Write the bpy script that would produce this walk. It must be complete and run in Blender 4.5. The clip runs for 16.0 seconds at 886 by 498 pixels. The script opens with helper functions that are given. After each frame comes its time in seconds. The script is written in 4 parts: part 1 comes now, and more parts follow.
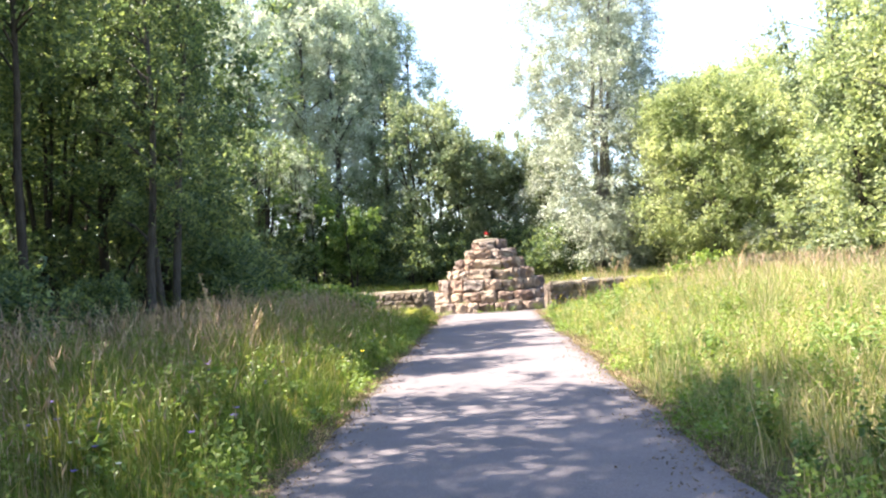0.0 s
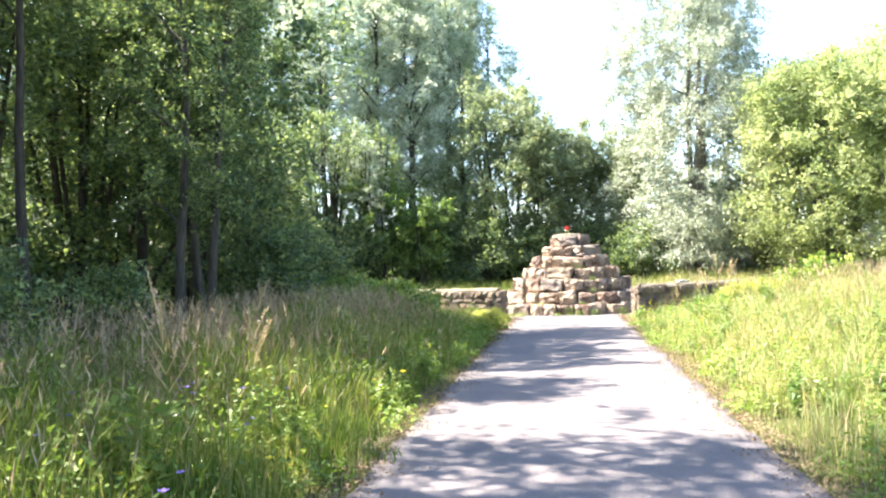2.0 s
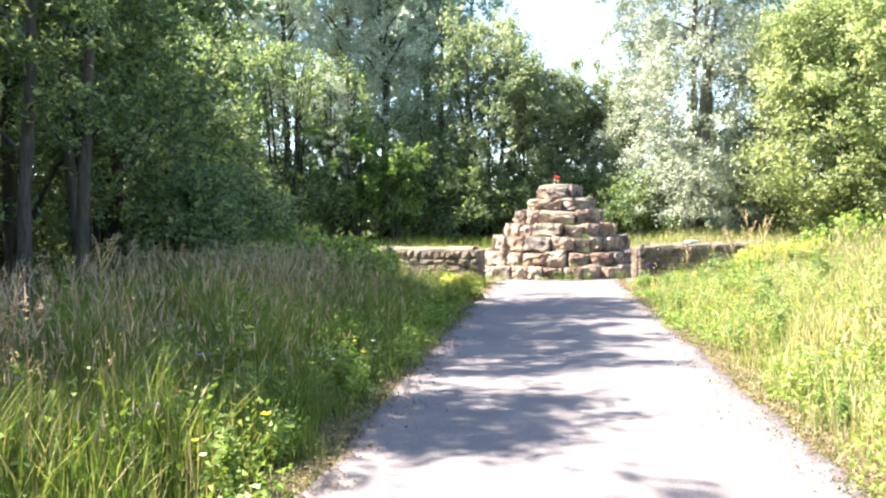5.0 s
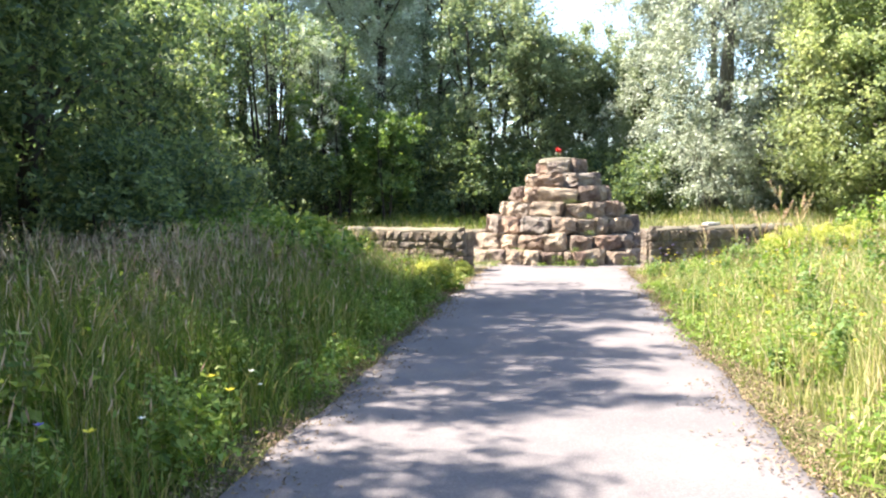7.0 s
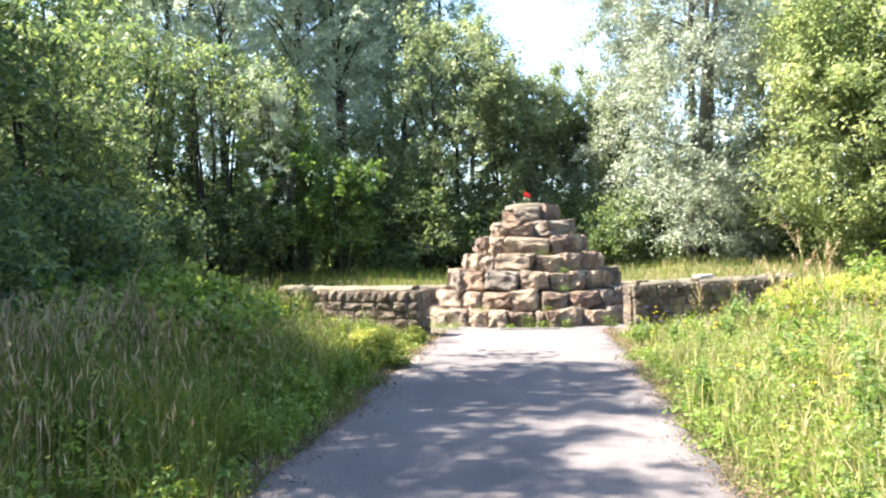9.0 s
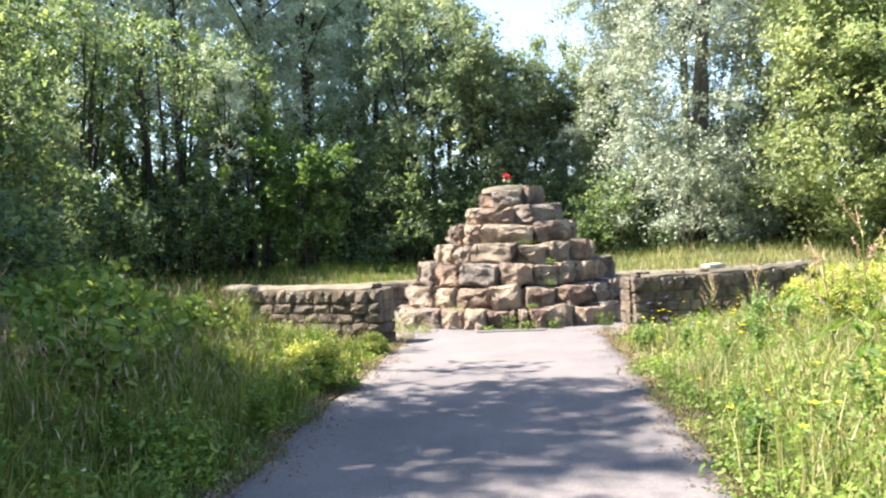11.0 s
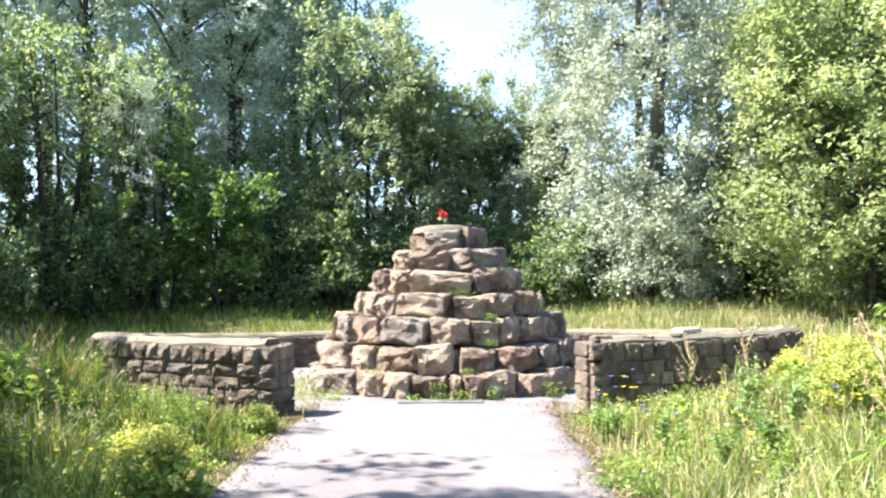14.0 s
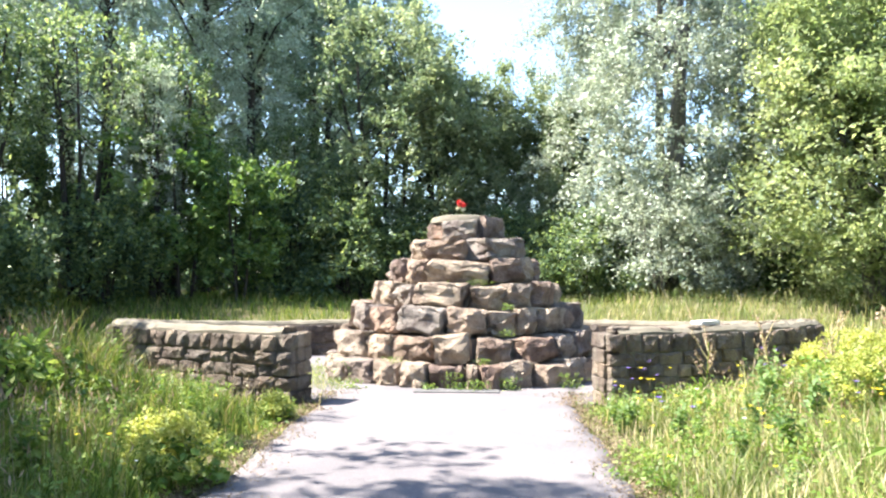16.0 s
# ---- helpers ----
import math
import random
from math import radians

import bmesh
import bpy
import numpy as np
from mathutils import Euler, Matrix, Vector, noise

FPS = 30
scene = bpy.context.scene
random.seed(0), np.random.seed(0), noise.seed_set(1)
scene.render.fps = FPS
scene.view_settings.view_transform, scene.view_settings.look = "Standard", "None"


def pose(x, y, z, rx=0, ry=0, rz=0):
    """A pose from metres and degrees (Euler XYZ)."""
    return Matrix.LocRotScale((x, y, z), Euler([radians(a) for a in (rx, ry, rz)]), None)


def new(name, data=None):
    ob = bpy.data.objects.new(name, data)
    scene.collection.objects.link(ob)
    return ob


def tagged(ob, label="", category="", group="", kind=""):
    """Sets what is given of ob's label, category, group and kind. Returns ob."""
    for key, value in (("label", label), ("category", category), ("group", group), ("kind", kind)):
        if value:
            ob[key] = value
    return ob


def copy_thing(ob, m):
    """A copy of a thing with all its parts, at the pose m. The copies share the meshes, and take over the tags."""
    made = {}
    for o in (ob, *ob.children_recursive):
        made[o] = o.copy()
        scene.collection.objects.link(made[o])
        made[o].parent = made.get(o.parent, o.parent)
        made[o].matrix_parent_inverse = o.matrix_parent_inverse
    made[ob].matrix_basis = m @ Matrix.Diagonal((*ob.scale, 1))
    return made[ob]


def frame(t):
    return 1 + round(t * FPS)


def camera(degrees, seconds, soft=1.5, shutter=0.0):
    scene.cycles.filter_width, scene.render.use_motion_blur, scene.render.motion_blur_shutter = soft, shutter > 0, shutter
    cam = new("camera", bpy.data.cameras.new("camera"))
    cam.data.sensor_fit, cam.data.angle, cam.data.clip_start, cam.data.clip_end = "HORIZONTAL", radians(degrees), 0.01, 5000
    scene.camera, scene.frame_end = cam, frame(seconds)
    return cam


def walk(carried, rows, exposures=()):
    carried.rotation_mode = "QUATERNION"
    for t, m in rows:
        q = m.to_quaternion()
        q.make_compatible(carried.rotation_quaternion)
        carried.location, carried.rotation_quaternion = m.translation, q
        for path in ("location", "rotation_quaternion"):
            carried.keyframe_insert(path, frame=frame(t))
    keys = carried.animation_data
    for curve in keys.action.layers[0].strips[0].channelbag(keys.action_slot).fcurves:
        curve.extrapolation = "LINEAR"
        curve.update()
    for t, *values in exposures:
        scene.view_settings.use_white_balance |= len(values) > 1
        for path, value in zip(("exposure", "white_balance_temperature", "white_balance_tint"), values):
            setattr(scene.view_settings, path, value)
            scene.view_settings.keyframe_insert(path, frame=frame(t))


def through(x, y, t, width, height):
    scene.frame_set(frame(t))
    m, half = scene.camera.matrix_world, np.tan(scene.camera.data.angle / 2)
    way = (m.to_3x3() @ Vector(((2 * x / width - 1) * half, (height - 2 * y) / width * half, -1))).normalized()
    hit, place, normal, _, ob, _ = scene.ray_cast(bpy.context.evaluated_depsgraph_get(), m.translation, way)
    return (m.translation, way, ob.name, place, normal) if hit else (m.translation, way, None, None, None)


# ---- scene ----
cam = camera(59.1, 16.0, soft=2.2)
METRES, EYE, TILT, LEAN, TURN = 15.6, 1.38, 1.85, 3.6, 3.0
ROWS = [
    (0.0, 0.0, 0.0, 0.0, 0.0, 0.0, -0.0),
    (0.5, 0.0032, 0.0359, 0.0009, 3.69, -1.76, -1.17),
    (1.0, 0.0025, 0.0744, 0.0011, 2.34, 0.42, -0.91),
    (1.5, 0.0075, 0.1128, -0.0, 5.87, -1.35, -2.07),
    (2.0, 0.0071, 0.152, -0.0015, 5.77, -0.47, -1.49),
    (2.5, 0.0095, 0.1886, -0.0043, 5.09, -2.51, -2.34),
    (3.0, 0.0081, 0.231, -0.0042, 6.65, -4.07, -1.75),
    (3.5, 0.0057, 0.2703, -0.0058, 2.63, -2.97, 0.05),
    (4.0, 0.0071, 0.3108, -0.0054, 4.03, -3.88, -2.86),
    (4.5, 0.0064, 0.3468, -0.0063, 2.26, -2.03, 0.98),
    (5.0, 0.0125, 0.3868, -0.0074, 4.66, -3.82, -2.4),
    (7.5, 0.046, 0.5796, -0.0118, 5.67, -5.51, -2.7),
    (8.0, 0.0492, 0.62, -0.0121, 3.93, -3.24, -1.18),
    (8.5, 0.0574, 0.6575, -0.0115, 6.61, -4.15, -2.69),
    (9.0, 0.0609, 0.6968, -0.0121, 4.01, -1.68, -1.86),
    (11.5, 0.0749, 0.8739, -0.0171, 2.85, -3.06, -0.69),
    (12.0, 0.078, 0.9123, -0.0174, 4.09, -4.91, -2.64),
    (12.5, 0.0773, 0.9452, -0.0182, 2.55, -4.99, -2.41),
    (13.0, 0.0831, 0.9738, -0.0181, 4.73, -3.24, -2.46),
    (13.5, 0.0847, 0.9861, -0.017, 2.0, -1.57, -3.13),
    (14.0, 0.0844, 0.9885, -0.0166, -1.32, 1.08, -3.02),
    (14.5, 0.0846, 0.9887, -0.0162, -0.9, 1.5, -3.56),
    (15.0, 0.0852, 0.9893, -0.0163, -0.31, 1.93, -3.6),
    (15.5, 0.0849, 0.9899, -0.0164, -0.21, 0.99, -3.73),
    (16.0, 0.085, 0.9894, -0.0165, 0.0, 0.24, -3.5),
]

BRIGHT = 2.22
EXPOSURES = [(t, BRIGHT + e, k, tint) for t, e, k, tint in ((0.0, 0.24, 6850, 18), (1.0, 0.54, 6850, 17), (1.5, 0.58, 6800, 14), (3.5, 0.56, 6700, 12), (5.0, 0.46, 6750, 13), (7.5, 0.14, 6700, 12),
                                                          (9.0, 0.18, 6700, 11), (11.5, -0.1, 6600, 11), (12.5, -0.12, 6600, 11), (14.5, 0.2, 6250, 11), (16.0, 0.18, 6250, 11))]
walk(cam, [(t, pose(0, 0, EYE, TILT, LEAN, TURN) @ pose(METRES * x, METRES * y, METRES * z, 90 + pitch, roll, yaw)) for t, x, y, z, yaw, pitch, roll in ROWS],
     EXPOSURES)

# ---- light ----
SUN = Vector((-0.6, 0.03, 0.8)).normalized()   # towards the sun
world = bpy.data.worlds.new("sky")
scene.world = world
world.use_nodes = True
wn = world.node_tree
sky = wn.nodes.new("ShaderNodeTexSky")
sky.sky_type, sky.sun_disc = "NISHITA", False
sky.sun_elevation = math.asin(SUN.z)
sky.sun_rotation = math.atan2(SUN.x, SUN.y)
sky.air_density, sky.dust_density, sky.ozone_density = 1.0, 0.4, 1.2
wn.nodes["Background"].inputs["Strength"].default_value = 0.11
wn.links.new(sky.outputs[0], wn.nodes["Background"].inputs["Color"])
sun_data = bpy.data.lights.new("sun", "SUN")
sun_data.energy, sun_data.angle, sun_data.color = 5.0, radians(0.55), (1.0, 0.94, 0.84)
sun = new("sun", sun_data)
sun.matrix_world = Matrix.Translation((0, 0, 60)) @ SUN.to_track_quat("Z", "Y").to_matrix().to_4x4()


# ---- materials ----
def blank(name):
    m = bpy.data.materials.new(name)
    m.use_nodes = True
    nt = m.node_tree
    return m, nt, nt.nodes["Principled BSDF"]


def node(nt, kind, **values):
    n = nt.nodes.new(kind)
    for k, v in values.items():
        n.inputs[k.replace("_", " ")].default_value = v
    return n


def ramp(nt, source, stops):
    r = nt.nodes.new("ShaderNodeValToRGB")
    while len(r.color_ramp.elements) < len(stops):
        r.color_ramp.elements.new(0.5)
    for e, (p, c) in zip(r.color_ramp.elements, stops):
        e.position, e.color = p, (*c, 1)
    nt.links.new(source, r.inputs[0])
    return r.outputs[0]


def mix(nt, how, fac, a, b):
    n = nt.nodes.new("ShaderNodeMix")
    n.data_type, n.blend_type = "RGBA", how
    for i, v in ((0, fac), (6, a), (7, b)):
        if hasattr(v, "links"):
            nt.links.new(v, n.inputs[i])
        else:
            n.inputs[i].default_value = v if i == 0 else (*v, 1)
    return n.outputs[2]


def place(nt, scale=1.0):
    """World-sized coordinates."""
    g = nt.nodes.new("ShaderNodeNewGeometry")
    v = nt.nodes.new("ShaderNodeVectorMath")
    v.operation = "SCALE"
    v.inputs["Scale"].default_value = scale
    nt.links.new(g.outputs["Position"], v.inputs[0])
    return v.outputs[0]


def noise_of(nt, scale, detail=4.0, rough=0.55, vector=None):
    n = node(nt, "ShaderNodeTexNoise", Scale=scale, Detail=detail, Roughness=rough)
    nt.links.new(vector or place(nt), n.inputs["Vector"])
    return n.outputs["Fac"]


def bump(nt, p, height, strength, distance):
    b = node(nt, "ShaderNodeBump", Strength=strength, Distance=distance)
    nt.links.new(height, b.inputs["Height"])
    nt.links.new(b.outputs[0], p.inputs["Normal"])


def leaf_material(name, stops, through=0.4, rough=0.5, patch=0.35, gloss=0.35, low=(0.72, 0.78, 0.7), high=(1.2, 1.15, 1.1), glow=(1.12, 1.1, 0.78)):
    """Leaves and grass: colour from piece to piece and in patches, with light shining through."""
    m, nt, p = blank(name)
    g = nt.nodes.new("ShaderNodeNewGeometry")
    col = ramp(nt, g.outputs["Random Per Island"], stops)
    big = ramp(nt, noise_of(nt, patch, 3.0), [(0.33, low), (0.67, high)])
    col = mix(nt, "MULTIPLY", 1.0, col, big)
    nt.links.new(col, p.inputs["Base Color"])
    p.inputs["Roughness"].default_value = rough
    p.inputs["Specular IOR Level"].default_value = gloss
    t = nt.nodes.new("ShaderNodeBsdfTranslucent")
    nt.links.new(mix(nt, "MULTIPLY", 1.0, col, glow), t.inputs["Color"])
    s = nt.nodes.new("ShaderNodeMixShader")
    s.inputs[0].default_value = through
    nt.links.new(p.outputs[0], s.inputs[1])
    nt.links.new(t.outputs[0], s.inputs[2])
    nt.links.new(s.outputs[0], nt.nodes["Material Output"].inputs["Surface"])
    return m


# dark, bluish green: the wood's shaded side is partly put into this colour
LEAF_DARK = leaf_material("leaf_shade_dark_green", [(0.0, (0.062, 0.104, 0.064)), (0.5, (0.125, 0.19, 0.106)), (1.0, (0.34, 0.42, 0.18))], 0.5, glow=(1.15, 1.12, 0.75))
LEAF_MID = leaf_material("leaf_mid_green", [(0.0, (0.123, 0.174, 0.11)), (0.5, (0.21, 0.268, 0.172)), (1.0, (0.345, 0.395, 0.265))], 0.5)
LEAF_LIGHT = leaf_material("leaf_light_green", [(0.0, (0.2, 0.265, 0.125)), (0.5, (0.34, 0.405, 0.21)), (1.0, (0.53, 0.575, 0.36))], 0.55)
LEAF_SILVER = leaf_material("leaf_silver_green", [(0.0, (0.228, 0.269, 0.198)), (0.5, (0.389, 0.426, 0.34)), (1.0, (0.594, 0.616, 0.527))], 0.3, low=(0.8, 0.82, 0.8), high=(1.12, 1.12, 1.12), glow=(1.05, 1.08, 0.85))
# alder and poplar leaves: distance haze is put into these pale greys
LEAF_GREY = leaf_material("leaf_hazy_grey_green", [(0.0, (0.2, 0.26, 0.185)), (0.5, (0.345, 0.415, 0.315)), (1.0, (0.54, 0.59, 0.48))], 0.54, low=(0.78, 0.8, 0.8), high=(1.15, 1.13, 1.13), glow=(1.05, 1.1, 0.8))
LEAF_POPLAR = leaf_material("leaf_hazy_poplar_grey", [(0.0, (0.33, 0.38, 0.3)), (0.5, (0.53, 0.58, 0.48)), (1.0, (0.72, 0.75, 0.67))], 0.55, low=(0.8, 0.82, 0.8), high=(1.12, 1.12, 1.12), glow=(1.02, 1.06, 0.85))
LEAF_WILD = leaf_material("leaf_wild_green", [(0.0, (0.085, 0.15, 0.034)), (0.5, (0.19, 0.28, 0.062)), (1.0, (0.37, 0.44, 0.12))], 0.45, patch=1.5)
LEAF_LIME = leaf_material("leaf_lime_green", [(0.0, (0.085, 0.155, 0.055)), (0.5, (0.165, 0.262, 0.09)), (1.0, (0.33, 0.42, 0.17))], 0.5, glow=(1.15, 1.15, 0.6))
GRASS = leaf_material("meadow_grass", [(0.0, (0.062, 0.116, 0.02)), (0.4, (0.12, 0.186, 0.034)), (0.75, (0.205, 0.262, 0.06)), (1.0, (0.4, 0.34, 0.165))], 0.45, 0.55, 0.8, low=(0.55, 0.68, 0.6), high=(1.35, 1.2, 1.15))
# paler twin of the meadow grass: straw tones, with sun brightness put in
GRASS_SUN_TONE = leaf_material("sun_toned_grass", [(0.0, (0.13, 0.19, 0.05)), (0.4, (0.235, 0.285, 0.095)), (0.75, (0.37, 0.38, 0.17)), (1.0, (0.6, 0.5, 0.4))], 0.45, 0.55, 0.8, low=(0.6, 0.7, 0.62), high=(1.3, 1.15, 1.1))
GRASS_DRY = leaf_material("dry_grass", [(0.0, (0.347, 0.37, 0.149)), (0.5, (0.525, 0.46, 0.253)), (1.0, (0.693, 0.55, 0.391))], 0.4, 0.6, 0.8)
SEED = leaf_material("seed_head", [(0.0, (0.313, 0.199, 0.158)), (0.5, (0.47, 0.336, 0.262)), (1.0, (0.648, 0.525, 0.399))], 0.3, 0.7, 0.8)
YELLOW = leaf_material("yellow_petal", [(0.0, (0.62, 0.5, 0.02)), (1.0, (0.8, 0.68, 0.06))], 0.3, 0.5, 2.0)
LIME = leaf_material("lime_flower_foam", [(0.0, (0.3, 0.36, 0.076)), (0.5, (0.45, 0.47, 0.114)), (1.0, (0.6, 0.58, 0.228))], 0.35, 0.6, 2.0)
PURPLE = leaf_material("purple_petal", [(0.0, (0.12, 0.08, 0.35)), (1.0, (0.25, 0.18, 0.55))], 0.3, 0.5, 2.0)
WHITE_PETAL = leaf_material("white_petal", [(0.0, (0.6, 0.6, 0.52)), (1.0, (0.78, 0.78, 0.7))], 0.3, 0.5, 2.0)
RED_PETAL = leaf_material("red_petal", [(0.0, (0.55, 0.02, 0.03)), (1.0, (0.75, 0.06, 0.06))], 0.25, 0.5, 2.0)


def stone_material(name, stops, moss=0.5):
    m, nt, p = blank(name)
    o = nt.nodes.new("ShaderNodeObjectInfo")
    tc = nt.nodes.new("ShaderNodeTexCoord")
    base = ramp(nt, o.outputs["Random"], stops)
    blot = ramp(nt, noise_of(nt, 2.6, 6.0, 0.6), [(0.32, (0.42, 0.37, 0.36)), (0.5, (0.9, 0.87, 0.84)), (0.7, (1.3, 1.25, 1.15))])
    col = mix(nt, "MULTIPLY", 1.0, base, blot)
    grain = ramp(nt, noise_of(nt, 38.0, 5.0, 0.65), [(0.3, (0.72, 0.7, 0.68)), (0.7, (1.15, 1.13, 1.1))])
    col = mix(nt, "MULTIPLY", 0.8, col, grain)
    lichen = ramp(nt, noise_of(nt, 6.5, 6.0, 0.7), [(0.58, (0, 0, 0)), (0.72, (1, 1, 1))])
    sep = nt.nodes.new("ShaderNodeMath")
    sep.operation, sep.inputs[1].default_value = "MULTIPLY", moss
    nt.links.new(lichen, sep.inputs[0])
    col = mix(nt, "MIX", sep.outputs[0], col, (0.42, 0.4, 0.31))
    nt.links.new(col, p.inputs["Base Color"])
    p.inputs["Roughness"].default_value = 0.9
    p.inputs["Specular IOR Level"].default_value = 0.2
    rugged = nt.nodes.new("ShaderNodeMath")
    rugged.operation, rugged.inputs[1].default_value = "MULTIPLY_ADD", 0.35
    nt.links.new(noise_of(nt, 34.0, 6.0, 0.7), rugged.inputs[0])
    nt.links.new(noise_of(nt, 8.0, 9.0, 0.68), rugged.inputs[2])
    bump(nt, p, rugged.outputs[0], 1.0, 0.15)
    return m


SANDSTONE = stone_material("sandstone_block", [(0.0, (0.53, 0.45, 0.365)), (0.2, (0.43, 0.352, 0.28)), (0.35, (0.345, 0.25, 0.205)), (0.5, (0.51, 0.42, 0.335)), (0.65, (0.35, 0.322, 0.3)), (0.8, (0.28, 0.215, 0.185)), (1.0, (0.48, 0.39, 0.315))], 0.3)
WALLSTONE = stone_material("gritstone_block", [(0.0, (0.32, 0.27, 0.22)), (0.3, (0.2, 0.168, 0.145)), (0.6, (0.29, 0.235, 0.185)), (0.8, (0.235, 0.21, 0.19)), (1.0, (0.37, 0.31, 0.25))], 0.45)


def mortar_material(name, colour):
    m, nt, p = blank(name)
    col = ramp(nt, noise_of(nt, 5.0, 6.0, 0.6), [(0.3, tuple(c * 0.6 for c in colour)), (0.7, colour)])
    nt.links.new(col, p.inputs["Base Color"])
    p.inputs["Roughness"].default_value = 0.95
    bump(nt, p, noise_of(nt, 45.0, 5.0), 0.7, 0.02)
    return m


# darker than tan mortar: the joints' shade is put into its colour
MORTAR = mortar_material("joint_shade_mortar", (0.15, 0.122, 0.092))
COPING = mortar_material("coping_mortar", (0.19, 0.165, 0.118))
PALE_SLAB = mortar_material("pale_slab", (0.6, 0.58, 0.54))
GREY_SLAB = mortar_material("grey_slab", (0.14, 0.134, 0.13))


def asphalt_material():
    m, nt, p = blank("worn_asphalt")
    chips = node(nt, "ShaderNodeTexVoronoi", Scale=95.0)
    nt.links.new(place(nt), chips.inputs["Vector"])
    col = ramp(nt, chips.outputs["Color"], [(0.0, (0.13, 0.117, 0.12)), (0.6, (0.153, 0.138, 0.14)), (1.0, (0.195, 0.177, 0.176))])
    wear = ramp(nt, noise_of(nt, 0.9, 6.0, 0.6), [(0.3, (0.82, 0.82, 0.83)), (0.7, (1.15, 1.13, 1.1))])
    col = mix(nt, "MULTIPLY", 1.0, col, wear)
    grit = ramp(nt, noise_of(nt, 22.0, 6.0, 0.7), [(0.66, (0, 0, 0)), (0.75, (1, 1, 1))])
    n = nt.nodes.new("ShaderNodeMath")
    n.operation, n.inputs[1].default_value = "MULTIPLY", 0.35
    nt.links.new(grit, n.inputs[0])
    col = mix(nt, "MIX", n.outputs[0], col, (0.24, 0.21, 0.17))
    nt.links.new(col, p.inputs["Base Color"])
    p.inputs["Roughness"].default_value = 0.88
    p.inputs["Specular IOR Level"].default_value = 0.25
    bump(nt, p, chips.outputs["Distance"], 0.3, 0.004)
    return m


def soil_material():
    m, nt, p = blank("soil_and_thatch")
    col = ramp(nt, noise_of(nt, 1.3, 8.0, 0.65), [(0.3, (0.05, 0.065, 0.02)), (0.5, (0.1, 0.1, 0.04)), (0.7, (0.17, 0.14, 0.08))])
    fine = ramp(nt, noise_of(nt, 30.0, 5.0, 0.7), [(0.3, (0.6, 0.6, 0.6)), (0.7, (1.3, 1.3, 1.3))])
    nt.links.new(mix(nt, "MULTIPLY", 1.0, col, fine), p.inputs["Base Color"])
    p.inputs["Roughness"].default_value = 0.95
    p.inputs["Specular IOR Level"].default_value = 0.1
    bump(nt, p, noise_of(nt, 25.0, 6.0, 0.7), 0.8, 0.04)
    return m


def bark_material(name, dark, light):
    m, nt, p = blank(name)
    v = nt.nodes.new("ShaderNodeMapping")
    v.inputs["Scale"].default_value = (9, 9, 1.6)
    nt.links.new(place(nt), v.inputs["Vector"])
    n = noise_of(nt, 2.2, 8.0, 0.65, v.outputs[0])
    nt.links.new(ramp(nt, n, [(0.3, dark), (0.7, light)]), p.inputs["Base Color"])
    p.inputs["Roughness"].default_value = 0.9
    p.inputs["Specular IOR Level"].default_value = 0.15
    bump(nt, p, n, 0.8, 0.03)
    return m


ASPHALT = asphalt_material()
SOIL = soil_material()
BARK = bark_material("dark_bark", (0.025, 0.021, 0.017), (0.08, 0.068, 0.055))
BARK_MID = bark_material("brown_grey_bark", (0.028, 0.024, 0.02), (0.105, 0.094, 0.08))
BARK_GREY = bark_material("grey_bark", (0.07, 0.065, 0.055), (0.24, 0.22, 0.19))


# ---- builders ----
def mesh_of(name, verts, faces, *materials, smooth=False, index=None):
    """A mesh from arrays of places and of triangles or quads."""
    me = bpy.data.meshes.new(name)
    verts, faces = np.asarray(verts, np.float32), np.asarray(faces, np.int32)
    me.vertices.add(len(verts))
    me.vertices.foreach_set("co", verts.ravel())
    me.loops.add(faces.size)
    me.loops.foreach_set("vertex_index", faces.ravel())
    me.polygons.add(len(faces))
    me.polygons.foreach_set("loop_start", np.arange(0, faces.size, faces.shape[1], dtype=np.int32))
    if index is not None:
        me.polygons.foreach_set("material_index", np.asarray(index, np.int32))
    me.update(calc_edges=True)
    me.polygons.foreach_set("use_smooth", np.full(len(faces), smooth))
    for m in materials:
        me.materials.append(m)
    return me


def part(name, me, parent, label=""):
    ob = new(name, me)
    ob.parent = parent
    return tagged(ob, label)


def tubes(paths, sides=6):
    """Tapered tubes along paths of (x, y, z, radius) rows, as quads."""
    vs, fs, n = [], [], 0
    for path in paths:
        path = np.asarray(path, float)
        ahead = np.gradient(path[:, :3], axis=0)
        ahead /= np.linalg.norm(ahead, axis=1)[:, None] + 1e-9
        ref = np.where(np.abs(ahead[:, 2:3]) > 0.9, [[1.0, 0, 0]], [[0, 0, 1.0]])
        u = np.cross(ahead, ref)
        u /= np.linalg.norm(u, axis=1)[:, None] + 1e-9
        w = np.cross(ahead, u)
        a = np.arange(sides) * 2 * math.pi / sides
        ring = path[:, None, :3] + path[:, None, 3:4] * (np.cos(a)[None, :, None] * u[:, None] + np.sin(a)[None, :, None] * w[:, None])
        vs.append(ring.reshape(-1, 3))
        k = np.arange(len(path) - 1)[:, None] * sides
        s = np.arange(sides)[None]
        f = np.stack([k + s, k + (s + 1) % sides, k + sides + (s + 1) % sides, k + sides + s], -1).reshape(-1, 4)
        fs.append(f + n)
        n += len(path) * sides
    return np.concatenate(vs), np.concatenate(fs)


